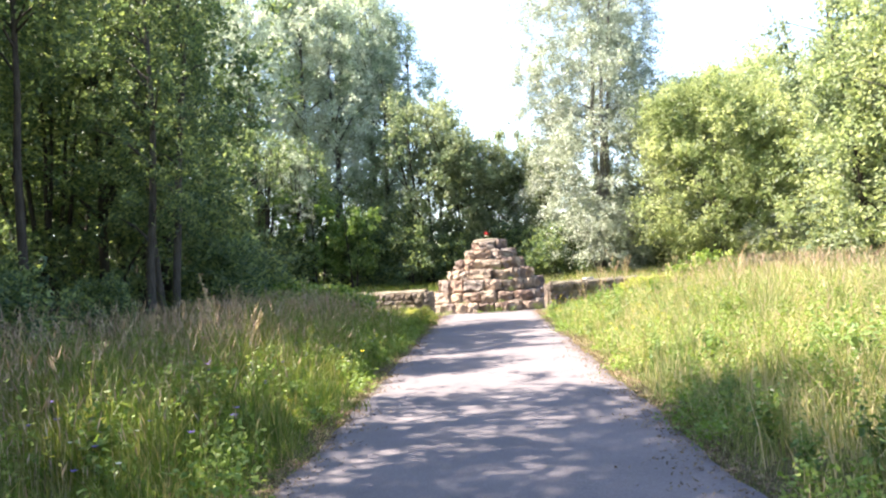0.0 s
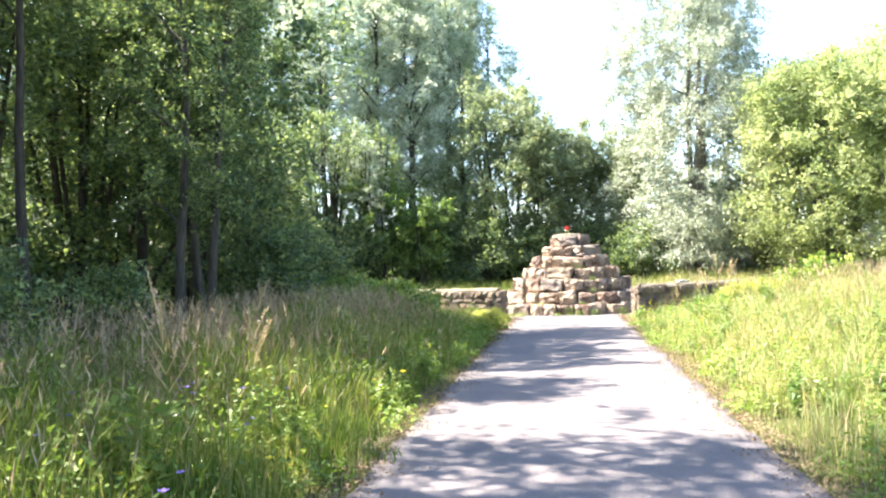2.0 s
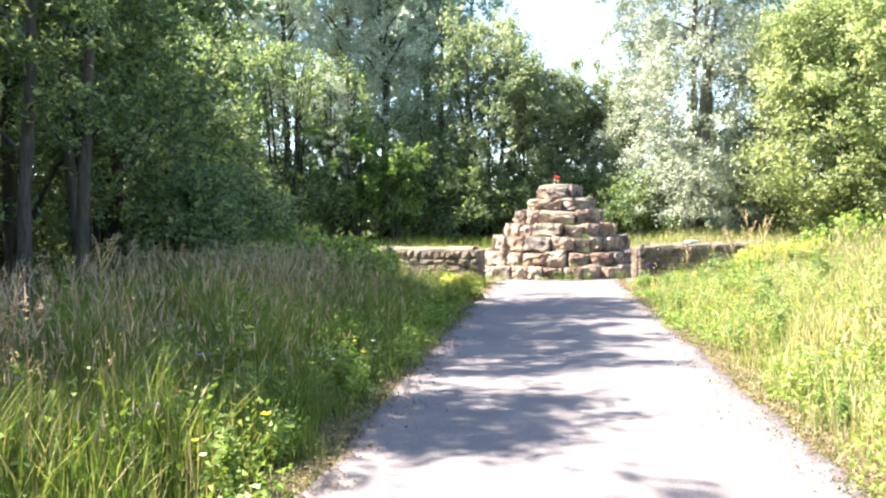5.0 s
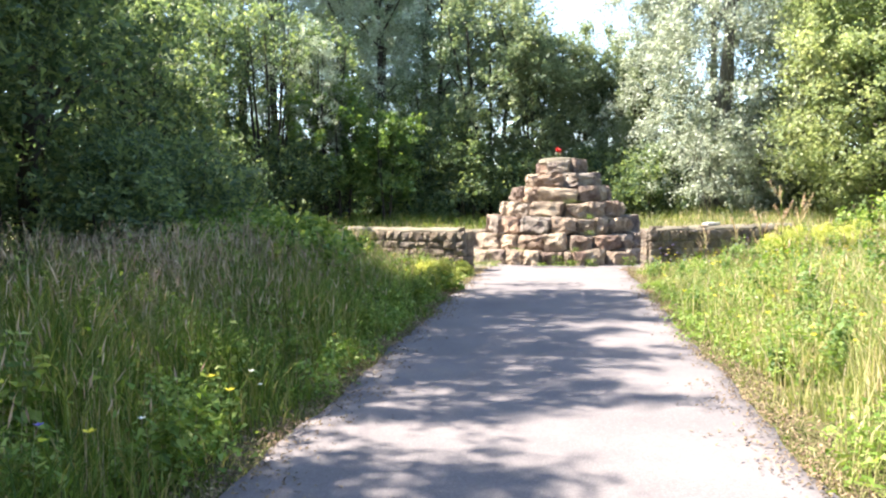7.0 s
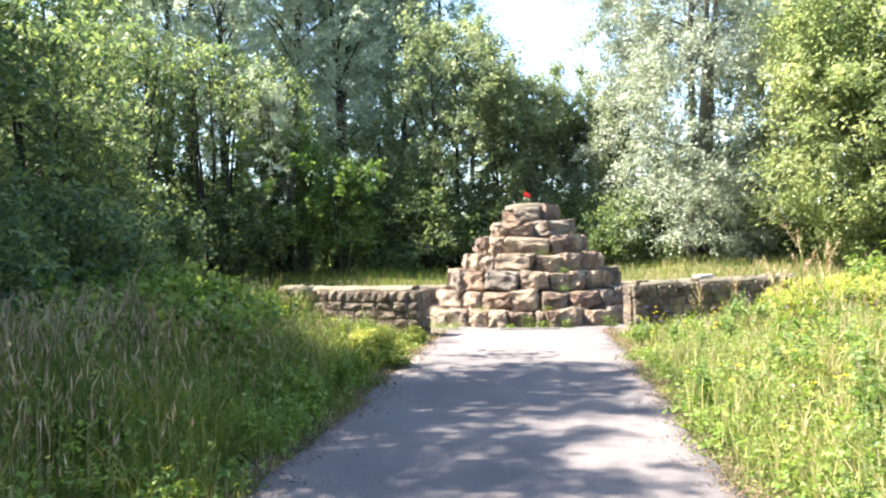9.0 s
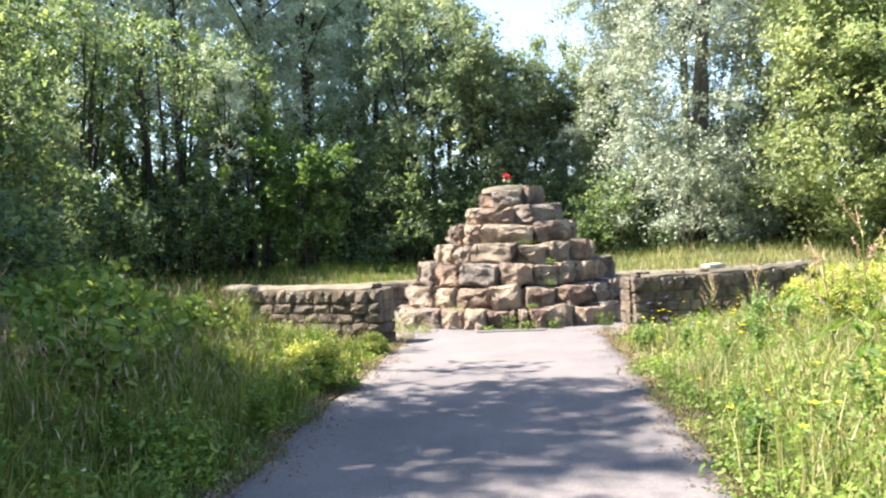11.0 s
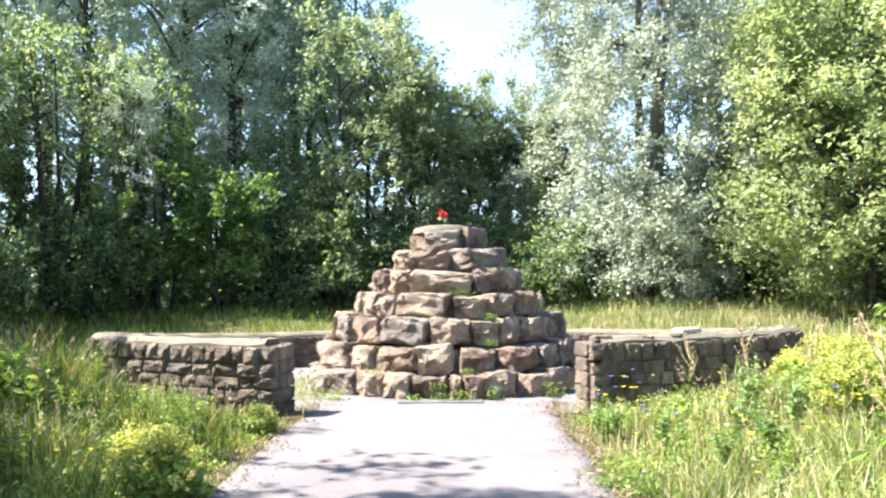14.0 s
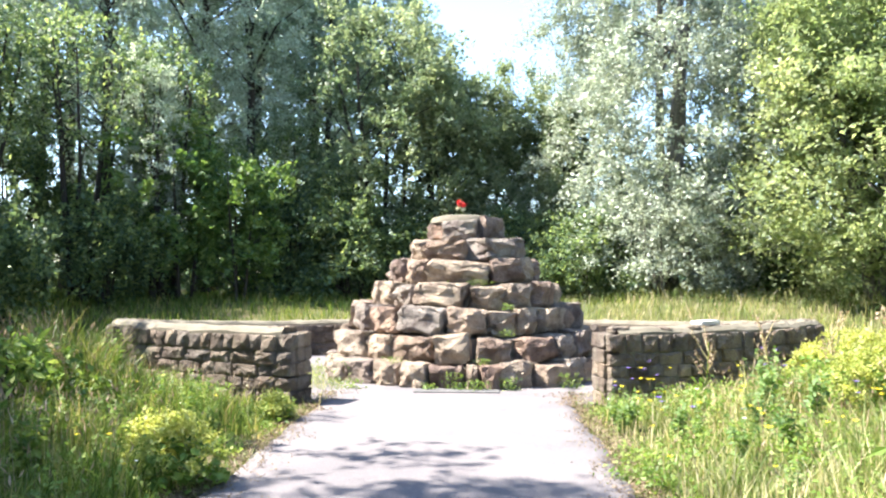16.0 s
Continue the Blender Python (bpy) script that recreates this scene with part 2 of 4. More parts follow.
def leaves(rng, centres, size, flat=0.25, long=1.7, fine=False):
    """Folded leaf pieces, two triangles each (one where fine), about the centres."""
    n = len(centres)
    up = rng.normal(size=(n, 3))
    up[:, 2] = np.abs(up[:, 2]) + flat
    up /= np.linalg.norm(up, axis=1)[:, None]
    a = np.cross(up, rng.normal(size=(n, 3)))
    a /= np.linalg.norm(a, axis=1)[:, None] + 1e-9
    b = np.cross(up, a)
    s = size * rng.uniform(0.6, 1.35, (n, 1))
    tip, tail = centres + a * s * long / 2, centres - a * s * long / 2
    if fine:
        v = np.stack([tip, tail + b * s * 0.45, tail - b * s * 0.45], 1).reshape(-1, 3)
        return v, np.arange(3 * n).reshape(-1, 3)
    l, r = centres + b * s * 0.5 + up * s * 0.18, centres - b * s * 0.5 + up * s * 0.18
    v = np.stack([tail, r, tip, l], 1).reshape(-1, 3)
    k = np.arange(n)[:, None] * 4
    return v, np.concatenate([k + [0, 1, 2], k + [0, 2, 3]], 1).reshape(-1, 3)


def crown_clumps(rng, n, height, base, radius, shape):
    """Places of leaf clumps in an uneven crown: more towards its outside, with gaps."""
    z = base + (height - base) * rng.beta(1.15, 1.1, n)
    f = (z - base) / (height - base)
    prof = np.sin(np.pi * np.clip(f * 0.86 + 0.12, 0, 1)) ** shape
    a = rng.uniform(0, 2 * math.pi, n)
    ph = rng.uniform(0, 6.28, 4)
    wob = 1 + 0.22 * np.sin(2 * a + ph[0] + 3 * f) + 0.16 * np.sin(3 * a + ph[1] - 5 * f) + 0.14 * np.sin(9 * f + ph[2])
    r = radius * prof * wob * rng.uniform(0.12, 1.0, n) ** 0.55
    c = np.stack([r * np.cos(a), r * np.sin(a), z], 1)
    # leading shoots that break the outline
    m, shoots = n // 4, 11
    k = rng.integers(0, shoots, m)
    sa, sr = rng.uniform(0, 6.28, shoots), radius * rng.uniform(0.1, 0.95, shoots)
    lo = base + (height - base) * rng.uniform(0.25, 0.75, shoots)
    long = (height - base) * rng.uniform(0.2, 0.42, shoots)
    u = rng.uniform(0, 1, m)
    w = 0.16 * radius * (1.15 - u)
    sr = sr[k] * (1 + 0.15 * u)
    c[:m] = np.stack([sr * np.cos(sa[k]) + rng.normal(0, 1, m) * w, sr * np.sin(sa[k]) + rng.normal(0, 1, m) * w, lo[k] + long[k] * u], 1)
    return c


def tree_thing(name, label, category, seed, height, base, radius, count, size, leaf, bark, trunk=0.12, stems=1, shape=0.7, clumps=150, spread=0.42, group="", fine=False, rise=0.25, droop=0.15):
    """A tree: tapered stems with limbs that reach into the crown, and a crown of many small leaves."""
    rng = np.random.default_rng(seed)
    top = tagged(new(name), label, category, group or ("trees round the clearing" if category == "tree" else "undergrowth shrubs"))
    c = crown_clumps(rng, clumps, height, base, radius, shape)
    paths = []
    feet = []
    for s in range(stems):
        a = rng.uniform(0, 6.28)
        off = 0.0 if stems == 1 else rng.uniform(0.1, 0.3)
        lean = rng.normal(0, 0.03, 2) + (0 if stems == 1 else 0.13) * np.array([math.cos(a), math.sin(a)])
        z = np.linspace(-0.1, height * rng.uniform(0.82, 0.93), 10)
        wig = np.cumsum(rng.normal(0, 0.05, (10, 2)), 0) * (height / 12)
        wig -= wig[0]
        x = off * math.cos(a) + lean[0] * z + wig[:, 0]
        y = off * math.sin(a) + lean[1] * z + wig[:, 1]
        rad = trunk / stems ** 0.5 * (1 - z / height) ** 0.8 * (1 + 0.5 * np.exp(-np.maximum(z, 0) * 3)) + 0.012
        stem = np.stack([x, y, z, rad], 1)
        paths.append(stem)
        feet.append(stem)
    for p in c[rng.permutation(len(c))[: 18 if height > 5 else 8]]:
        stem = feet[rng.integers(len(feet))]
        zz = np.clip(p[2] - np.hypot(p[0], p[1]) * rng.uniform(0.5, 0.9), base * 0.5 + 0.2, stem[-2, 2])
        s = np.array([np.interp(zz, stem[:, 2], stem[:, k]) for k in range(4)])
        mid = (s[:3] + p) / 2 + [0, 0, 0.12 * np.linalg.norm(p - s[:3])] * np.ones(3) + rng.normal(0, 0.08, 3)
        r0 = min(s[3] * 0.55, 0.06)
        paths.append([(*s[:3], r0), (*mid, r0 * 0.6), (*p, 0.008)])
    for p in paths[:stems]:
        part("trunk", mesh_of("trunk", *tubes([p], 8), bark, smooth=True), top)
    for p in paths[stems:]:
        part("limb", mesh_of("limb", *tubes([p], 5), bark, smooth=True), top)
    # leaves stand along short twigs that fan out of each clump
    fan = 7
    w = rng.uniform(0.3, 1.7, (clumps, fan)).ravel()
    k = rng.choice(clumps * fan, count, p=w / w.sum())
    out = c[:, None] * np.array([1, 1, 0]) / (np.hypot(c[:, 0], c[:, 1])[:, None, None] + 0.3)
    d = rng.normal(0, 0.75, (clumps, fan, 3)) + out * 0.7 + [0, 0, rise]
    d /= np.linalg.norm(d, axis=2)[..., None]
    d = (d * spread * (0.75 + radius / 5) * rng.uniform(0.55, 1.6, (clumps, fan, 1))).reshape(-1, 3)
    u = rng.uniform(0, 1, (count, 1)) ** 0.75
    at = np.repeat(c, fan, 0)[k] + d[k] * u + rng.normal(0, 1, (count, 3)) * (0.045 + 0.13 * spread * u)
    at[:, 2] -= droop * np.linalg.norm(d[k], axis=1) * u[:, 0] ** 2
    at[:, 2] = np.maximum(at[:, 2], 0.06)
    part("crown", mesh_of("crown", *leaves(rng, at, size, fine=fine), leaf), top)
    return top


def smooth_noise(x, y, seed, scale):
    """Soft uneven values about 0 at places of the plan."""
    rng = np.random.default_rng(seed)
    out = np.zeros_like(x)
    for k in range(7):
        a, ph = rng.uniform(0, 6.28), rng.uniform(0, 6.28)
        f = rng.uniform(0.5, 2.2) / scale
        out += np.sin((x * math.cos(a) + y * math.sin(a)) * f * 6.28 + ph) / 7 ** 0.5
    return out


# ---- plan ----
HALF = 1.47                      # half the path's width
CAIRN = (0.24, 28.6)
RING, RING_A, RING_B, RING_T = (0.15, 28.42), 5.65, 3.75, 0.48   # an oval ring: centre, half its width and depth, thickness


def ring_off(x, y):
    """About how far a place lies outside the ring's outer face, in metres."""
    q = np.hypot((x - RING[0]) / RING_A, (y - RING[1]) / RING_B)
    return (q - 1) * 4.3


def ring_at(a, inward=0.0):
    """The place on the ring's outer face at the parameter a (0 towards -y), moved inward, with the turn of its face and the face's length per unit of a."""
    nx, ny = math.sin(a) / RING_A, -math.cos(a) / RING_B
    n = math.hypot(nx, ny)
    nx, ny = nx / n, ny / n
    return RING[0] + RING_A * math.sin(a) - nx * inward, RING[1] - RING_B * math.cos(a) - ny * inward, math.atan2(nx, -ny), math.hypot(RING_A * math.cos(a), RING_B * math.sin(a))


def edge(y, side):
    return side * (HALF + 0.02 * np.sin(y * 1.7 + side) + 0.02 * np.sin(y * 4.1 + 2 * side) + 0.012 * np.sin(y * 11.3 + 5 * side)) + np.where(side > 0, 0.006 * y, 0)


def ground_z(x, y):
    """The lie of the land: level by the path, gently uneven in the meadow."""
    away = np.where(y > 37.5, 1.0, np.clip((np.abs(x) - HALF) / 3, 0, 1))
    flat = np.clip(ring_off(x, y) / 0.8, 0, 1)
    rise = np.clip((y - 29.5) / 7.5, 0, 1)
    return -0.04 + away * flat * (0.06 + 0.05 * smooth_noise(x, y, 5, 9.0)) + flat * np.clip((np.abs(x) - 2.0) / 3.5, 0, 1) * np.where(x > 0, 0.26, 0.12) + 0.72 * flat * rise * rise * (3 - 2 * rise)


# ground: one sheet to the horizon
gx = np.unique(np.concatenate([-np.geomspace(14, 900, 14), np.linspace(-14, 14, 71), np.geomspace(14, 900, 14)]))
gy = np.unique(np.concatenate([-np.geomspace(8, 900, 14), np.linspace(-8, 56, 129), np.geomspace(56, 1500, 14)]))
X, Y = np.meshgrid(gx, gy)
k = np.arange(X.size).reshape(X.shape)
me = mesh_of("ground", np.stack([X, Y, ground_z(X, Y)], -1).reshape(-1, 3), np.stack([k[:-1, :-1], k[:-1, 1:], k[1:, 1:], k[1:, :-1]], -1).reshape(-1, 4), SOIL, smooth=True)
tagged(new("ground", me), "rough meadow soil with thatch under the tall grass", "ground", kind="structure")

# path: a slab of worn asphalt with uneven edges
ys = np.linspace(-6, 26.8, 165)
rows = []
for y in ys:
    l, r = float(edge(y, -1)), float(edge(y, 1))
    if y > 25:
        r += (y - 25) * 0.1
    rows.append([(l - 0.05, y, -0.09), (l, y, -0.006), (l + 0.15, y, 0.002), (0, y, 0.012), (r - 0.15, y, 0.002), (r, y, -0.006), (r + 0.05, y, -0.09)])
v = np.array(rows).reshape(-1, 3)
k = np.arange(len(v)).reshape(len(ys), 7)
me = mesh_of("path", v, np.stack([k[:-1, :-1], k[:-1, 1:], k[1:, 1:], k[1:, :-1]], -1).reshape(-1, 4), ASPHALT, smooth=True)
tagged(new("path", me), "worn grey asphalt footpath leading through the meadow", "path", kind="structure")

# paved ring round the cairn
a = np.linspace(0, 2 * math.pi, 97)[:-1]
rim = np.stack([RING[0] + (RING_A - 0.35) * np.cos(a), RING[1] + (RING_B - 0.35) * np.sin(a), np.full(96, -0.012)], 1)
v = np.concatenate([[(RING[0], RING[1], -0.012)], rim, rim - [0, 0, 0.088]])
i = np.arange(96)
j = (i + 1) % 96
f = np.concatenate([np.stack([np.zeros(96, int), 1 + i, 1 + j], 1), np.stack([1 + i, 97 + i, 97 + j], 1), np.stack([1 + i, 97 + j, 1 + j], 1)])
tagged(new("pavement", mesh_of("pavement", v, f, ASPHALT)), "worn asphalt apron inside the ring wall", "pavement", kind="structure")


# ---- cairn and walls ----
def block_mesh(name, seed, material, chip=0.2, bulge=0.08, rough=0.0):
    """A rough quarried block in a box of 1 x 1 x 1, its face towards -y: broken corners, flat faces."""
    rng = np.random.default_rng(seed)
    bm = bmesh.new()
    for sx in (-1, 1):
        for sy in (-1, 1):
            for sz in (-1, 1):
                c = np.array([sx, sy, sz]) * (0.5 + rng.uniform(-0.05, 0.02, 3))
                for axis in range(3):
                    p = c.copy()
                    p[axis] -= np.sign(p[axis]) * rng.uniform(0.03, chip)
                    bm.verts.new(p)
    for _ in range(3):
        bm.verts.new((rng.uniform(-0.3, 0.3), -0.5 - rng.uniform(0, bulge), rng.uniform(-0.3, 0.3)))
    out = bmesh.ops.convex_hull(bm, input=bm.verts[:])
    inside = {v for v in out["geom_interior"] + out["geom_unused"] if isinstance(v, bmesh.types.BMVert)}
    bmesh.ops.delete(bm, geom=list(inside), context="VERTS")
    bmesh.ops.dissolve_limit(bm, angle_limit=radians(9), verts=bm.verts[:], edges=bm.edges[:])
    bmesh.ops.bevel(bm, geom=bm.edges[:], offset=0.022, segments=1, affect="EDGES")
    bmesh.ops.triangulate(bm, faces=bm.faces[:])
    if rough:
        long = [e for e in bm.edges if e.calc_length() > 0.16]
        bmesh.ops.subdivide_edges(bm, edges=long, cuts=2)
        bmesh.ops.triangulate(bm, faces=bm.faces[:])
        shift = Vector(rng.uniform(-50, 50, 3))
        for v in bm.verts:
            v.co += rough * noise.noise_vector(v.co * 3.1 + shift) + 0.5 * rough * noise.noise_vector(v.co * 8.0 + shift)
    me = bpy.data.meshes.new(name)
    bm.to_mesh(me)
    bm.free()
    me.materials.append(material)
    return me


def lay(me, parent, centre, radius, angle, width, depth, z, height, rng, label=""):
    """Lays a block of a round course: the face lies at the radius, angle 0 looks towards -y."""
    ob = part("stone", me, parent, label)
    r = radius - depth / 2
    ob.location = (centre[0] + r * math.sin(angle), centre[1] - r * math.cos(angle), z + height / 2)
    ob.rotation_euler = (rng.normal(0, 0.05), rng.normal(0, 0.045), angle + rng.normal(0, 0.09))
    ob.scale = (width, depth, height)
    return ob


def build_cairn():
    rng = np.random.default_rng(11)
    top = tagged(new("cairn"), "stepped round cairn of rough buff and reddish sandstone blocks", "cairn")
    blocks = [block_mesh("stone", 100 + i, SANDSTONE, 0.3, 0.12, 0.105) for i in range(24)]
    # face edges of each course's front half, as shares of its half width
    courses = [
        (2.34, 0.37, [-1.0, -0.9, -0.78, -0.58, -0.39, -0.22, 0.02, 0.1, 0.24, 0.44, 0.64, 0.78, 0.88, 1.0]),
        (2.08, 0.38, [-1.0, -0.73, -0.52, -0.19, 0.08, 0.37, 0.67, 0.83, 1.0]),
        (1.84, 0.39, [-1.0, -0.79, -0.54, -0.12, 0.2, 0.44, 0.64, 0.9, 1.0]),
        (1.55, 0.36, [-1.0, -0.76, -0.5, 0.06, 0.42, 0.7, 1.0]),
        (1.2, 0.36, [-1.0, -0.77, -0.49, 0.37, 0.78, 1.0]),
        (0.88, 0.34, [-1.0, -0.71, 0.04, 1.0]),
        (0.6, 0.36, [-1.0, -0.6, 0.43, 1.0]),
    ]
    z = -0.05
    for radius, height, cuts in courses:
        angles = [math.asin(c) for c in cuts]
        angles[0], angles[-1] = -1.42, 1.42
        a = 1.42
        while a < 2 * math.pi - 1.42 - 0.05:
            a = min(a + rng.uniform(0.32, 0.5) / max(radius, 0.9) * 1.0, 2 * math.pi - 1.42)
            if 2 * math.pi - 1.42 - a < 0.15:
                a = 2 * math.pi - 1.42
            angles.append(a)
        for a0, a1 in zip(angles[:-1], angles[1:]):
            width = 2 * radius * math.sin((a1 - a0) / 2) * rng.uniform(0.8, 0.93)
            depth = min(0.62, radius * 0.85)
            h = height * rng.uniform(0.9, 1.12)
            lay(blocks[rng.integers(24)], top, CAIRN, radius - 0.02 + rng.normal(0, 0.06), (a0 + a1) / 2, width, depth * rng.uniform(0.95, 1.1), z - 0.01, h, rng)
        z += height
    # rubble and mortar heart that shows in the joints
    pts, zz = [], -0.08
    ring = np.linspace(0, 2 * math.pi, 29)[:-1]
    prof = []
    for radius, height, cuts in courses:
        prof += [(radius - 0.2, zz), (radius - 0.16, zz + height - 0.03)]
        zz += height
    prof.append((0.02, zz + 0.03))
    for r, h in prof:
        pts.append(np.stack([CAIRN[0] + r * np.cos(ring) * (1 + 0.02 * np.sin(5 * ring)), CAIRN[1] + r * np.sin(ring), np.full(28, h) + 0.01 * np.sin(7 * ring)], 1))
    k = np.arange(28 * len(prof)).reshape(len(prof), 28)
    n = np.roll(k, -1, axis=1)
    f = np.stack([k[:-1], n[:-1], n[1:], k[1:]], -1).reshape(-1, 4)
    part("core", mesh_of("core", np.concatenate(pts), f, MORTAR), top, "earthy mortar and rubble between the blocks")
    # flat bedded cap
    a = np.linspace(0, 2 * math.pi, 21)[:-1]
    cap = np.concatenate([np.stack([CAIRN[0] - 0.05 + s * (0.52 + 0.05 * np.sin(3 * a)) * np.cos(a), CAIRN[1] - 0.12 + s * 0.42 * np.sin(a), np.full(20, h)], 1) for s, h in ((1.0, 2.44), (0.95, 2.53), (0.7, 2.56), (0.05, 2.585))])
    k = np.arange(80).reshape(4, 20)
    n = np.roll(k, -1, axis=1)
    part("cap", mesh_of("cap", cap, np.stack([k[:-1], n[:-1], n[1:], k[1:]], -1).reshape(-1, 4), COPING, smooth=True), top, "domed mortar cap")
    return top


def ring_top(a):
    """The wall's height: it drops towards the back of the ring."""
    back = min(max(-math.cos(a) * 0.9 + 0.35, 0.0), 1.0)
    return 0.88 - 0.25 * back


def lay_ring(me, parent, a, inward, width, depth, z, height, rng, turn=0.0):
    """Lays a block of the ring wall with its face inward of the outer face."""
    x, y, face, _ = ring_at(a, inward)
    ob = part("stone", me, parent)
    nx, ny = math.sin(face + turn), -math.cos(face + turn)
    ob.location = (x - nx * depth / 2, y - ny * depth / 2, z + height / 2)
    ob.rotation_euler = (rng.normal(0, 0.025), rng.normal(0, 0.022), face + turn + rng.normal(0, 0.03))
    ob.scale = (width, depth, height)
    return ob


def build_wall(name, label, a0, a1, seed):
    """A curved mortared stone wall along the ring from a0 to a1, with a crumbling top."""
    rng = np.random.default_rng(seed)
    top = tagged(new(name), label, "stone wall")
    blocks = [block_mesh("stone", 300 + seed * 10 + i, WALLSTONE, 0.2, 0.1, 0.05) for i in range(14)]
    sign = 1 if a1 > a0 else -1
    for inner in (False, True):
        for c in range(5):
            a = a0
            while (a1 - a) * sign > 0:
                w = rng.uniform(0.16, 0.27) if c == 4 else rng.uniform(0.18, 0.46)
                b = a + sign * w / ring_at(a)[3]
                if (a1 - b) * sign < 0.02:
                    b = a1
                mid = (a + b) / 2
                # faces that nobody passes stay plain mortar
                if abs(mid) > 1.9 and not inner or abs(mid) < 1.2 and inner and abs(a - a0) > 0.12:
                    a = b
                    continue
                share = (0.0, 0.21, 0.4, 0.57, 0.75, 1.0)
                full = ring_top(mid)
                z, h = full * share[c], full * (share[c + 1] - share[c])
                width = abs(b - a) * ring_at(mid)[3] * rng.uniform(0.88, 0.97)
                lay_ring(blocks[rng.integers(14)], top, mid, (RING_T if inner else 0.0) + rng.normal(0, 0.014), width, 0.26, z - 0.02 + rng.normal(0, 0.006), h * rng.uniform(0.84, 0.97), rng, math.pi if inner else 0.0)
                a = b
    per = sign / ring_at(a0)[3]
    for c in range(5):   # the squared end towards the path
        h = ring_top(a0) / 5
        for inward in (0.12, 0.3):
            lay_ring(blocks[(c * 3 + seed + (inward > 0.2)) % 14], top, a0 + per * 0.07, inward, 0.2, 0.19, c * h - 0.02, h * 0.95, rng)
    a = a0 + 0.2 * per
    while (a1 - a) * sign > 0.1 and abs(a) < 1.7:   # small flat rubble bedded in the top
        w = rng.uniform(0.08, 0.24)
        if seed == 2 or rng.uniform() < 0.3:
            lay_ring(blocks[rng.integers(14)], top, a, rng.uniform(0.06, 0.26), w, rng.uniform(0.12, 0.24), ring_top(a) - 0.01, rng.uniform(0.04, 0.065), rng)
        a += sign * (w + rng.uniform(0.02, 0.4)) / ring_at(a)[3]
    n = 70
    angs = np.linspace(a0 + per * 0.15, a1 - sign * 0.012, n)
    rows = []
    for a in angs:
        h = ring_top(a)
        wob = 0.012 * math.sin(a * 31) + 0.008 * math.sin(a * 77)
        for inward, z in ((0.04, -0.1), (0.04, h + wob - 0.015), (0.1, h + 0.03 + wob), (RING_T / 2, h + 0.045 - wob), (RING_T - 0.1, h + 0.03 + wob), (RING_T - 0.05, h - 0.015), (RING_T - 0.05, -0.1)):
            x, y, _, _ = ring_at(a, inward)
            rows.append((x, y, z))
    k = np.arange(n * 7).reshape(n, 7)
    f = np.stack([k[:-1, :-1], k[:-1, 1:], k[1:, 1:], k[1:, :-1]], -1).reshape(-1, 4)
    caps = np.array([[k[e, 0], k[e, 1], k[e, 5], k[e, 6]] for e in (0, -1)])
    part("core", mesh_of("core", np.array(rows), np.concatenate([f, caps]), COPING, smooth=False), top, "sandy mortar bed with a crumbling top")
    return top


build_cairn()
LEFT_END, RIGHT_END = -math.asin(1.94 / RING_A), math.asin(1.88 / RING_A)
build_wall("stone_wall", "low curved wall of grey-brown stones, ending beside the path", LEFT_END, -math.pi + 0.02, 1)
build_wall("stone_wall", "low curved wall of shaded stones behind tall grass", RIGHT_END, math.pi - 0.02, 2)

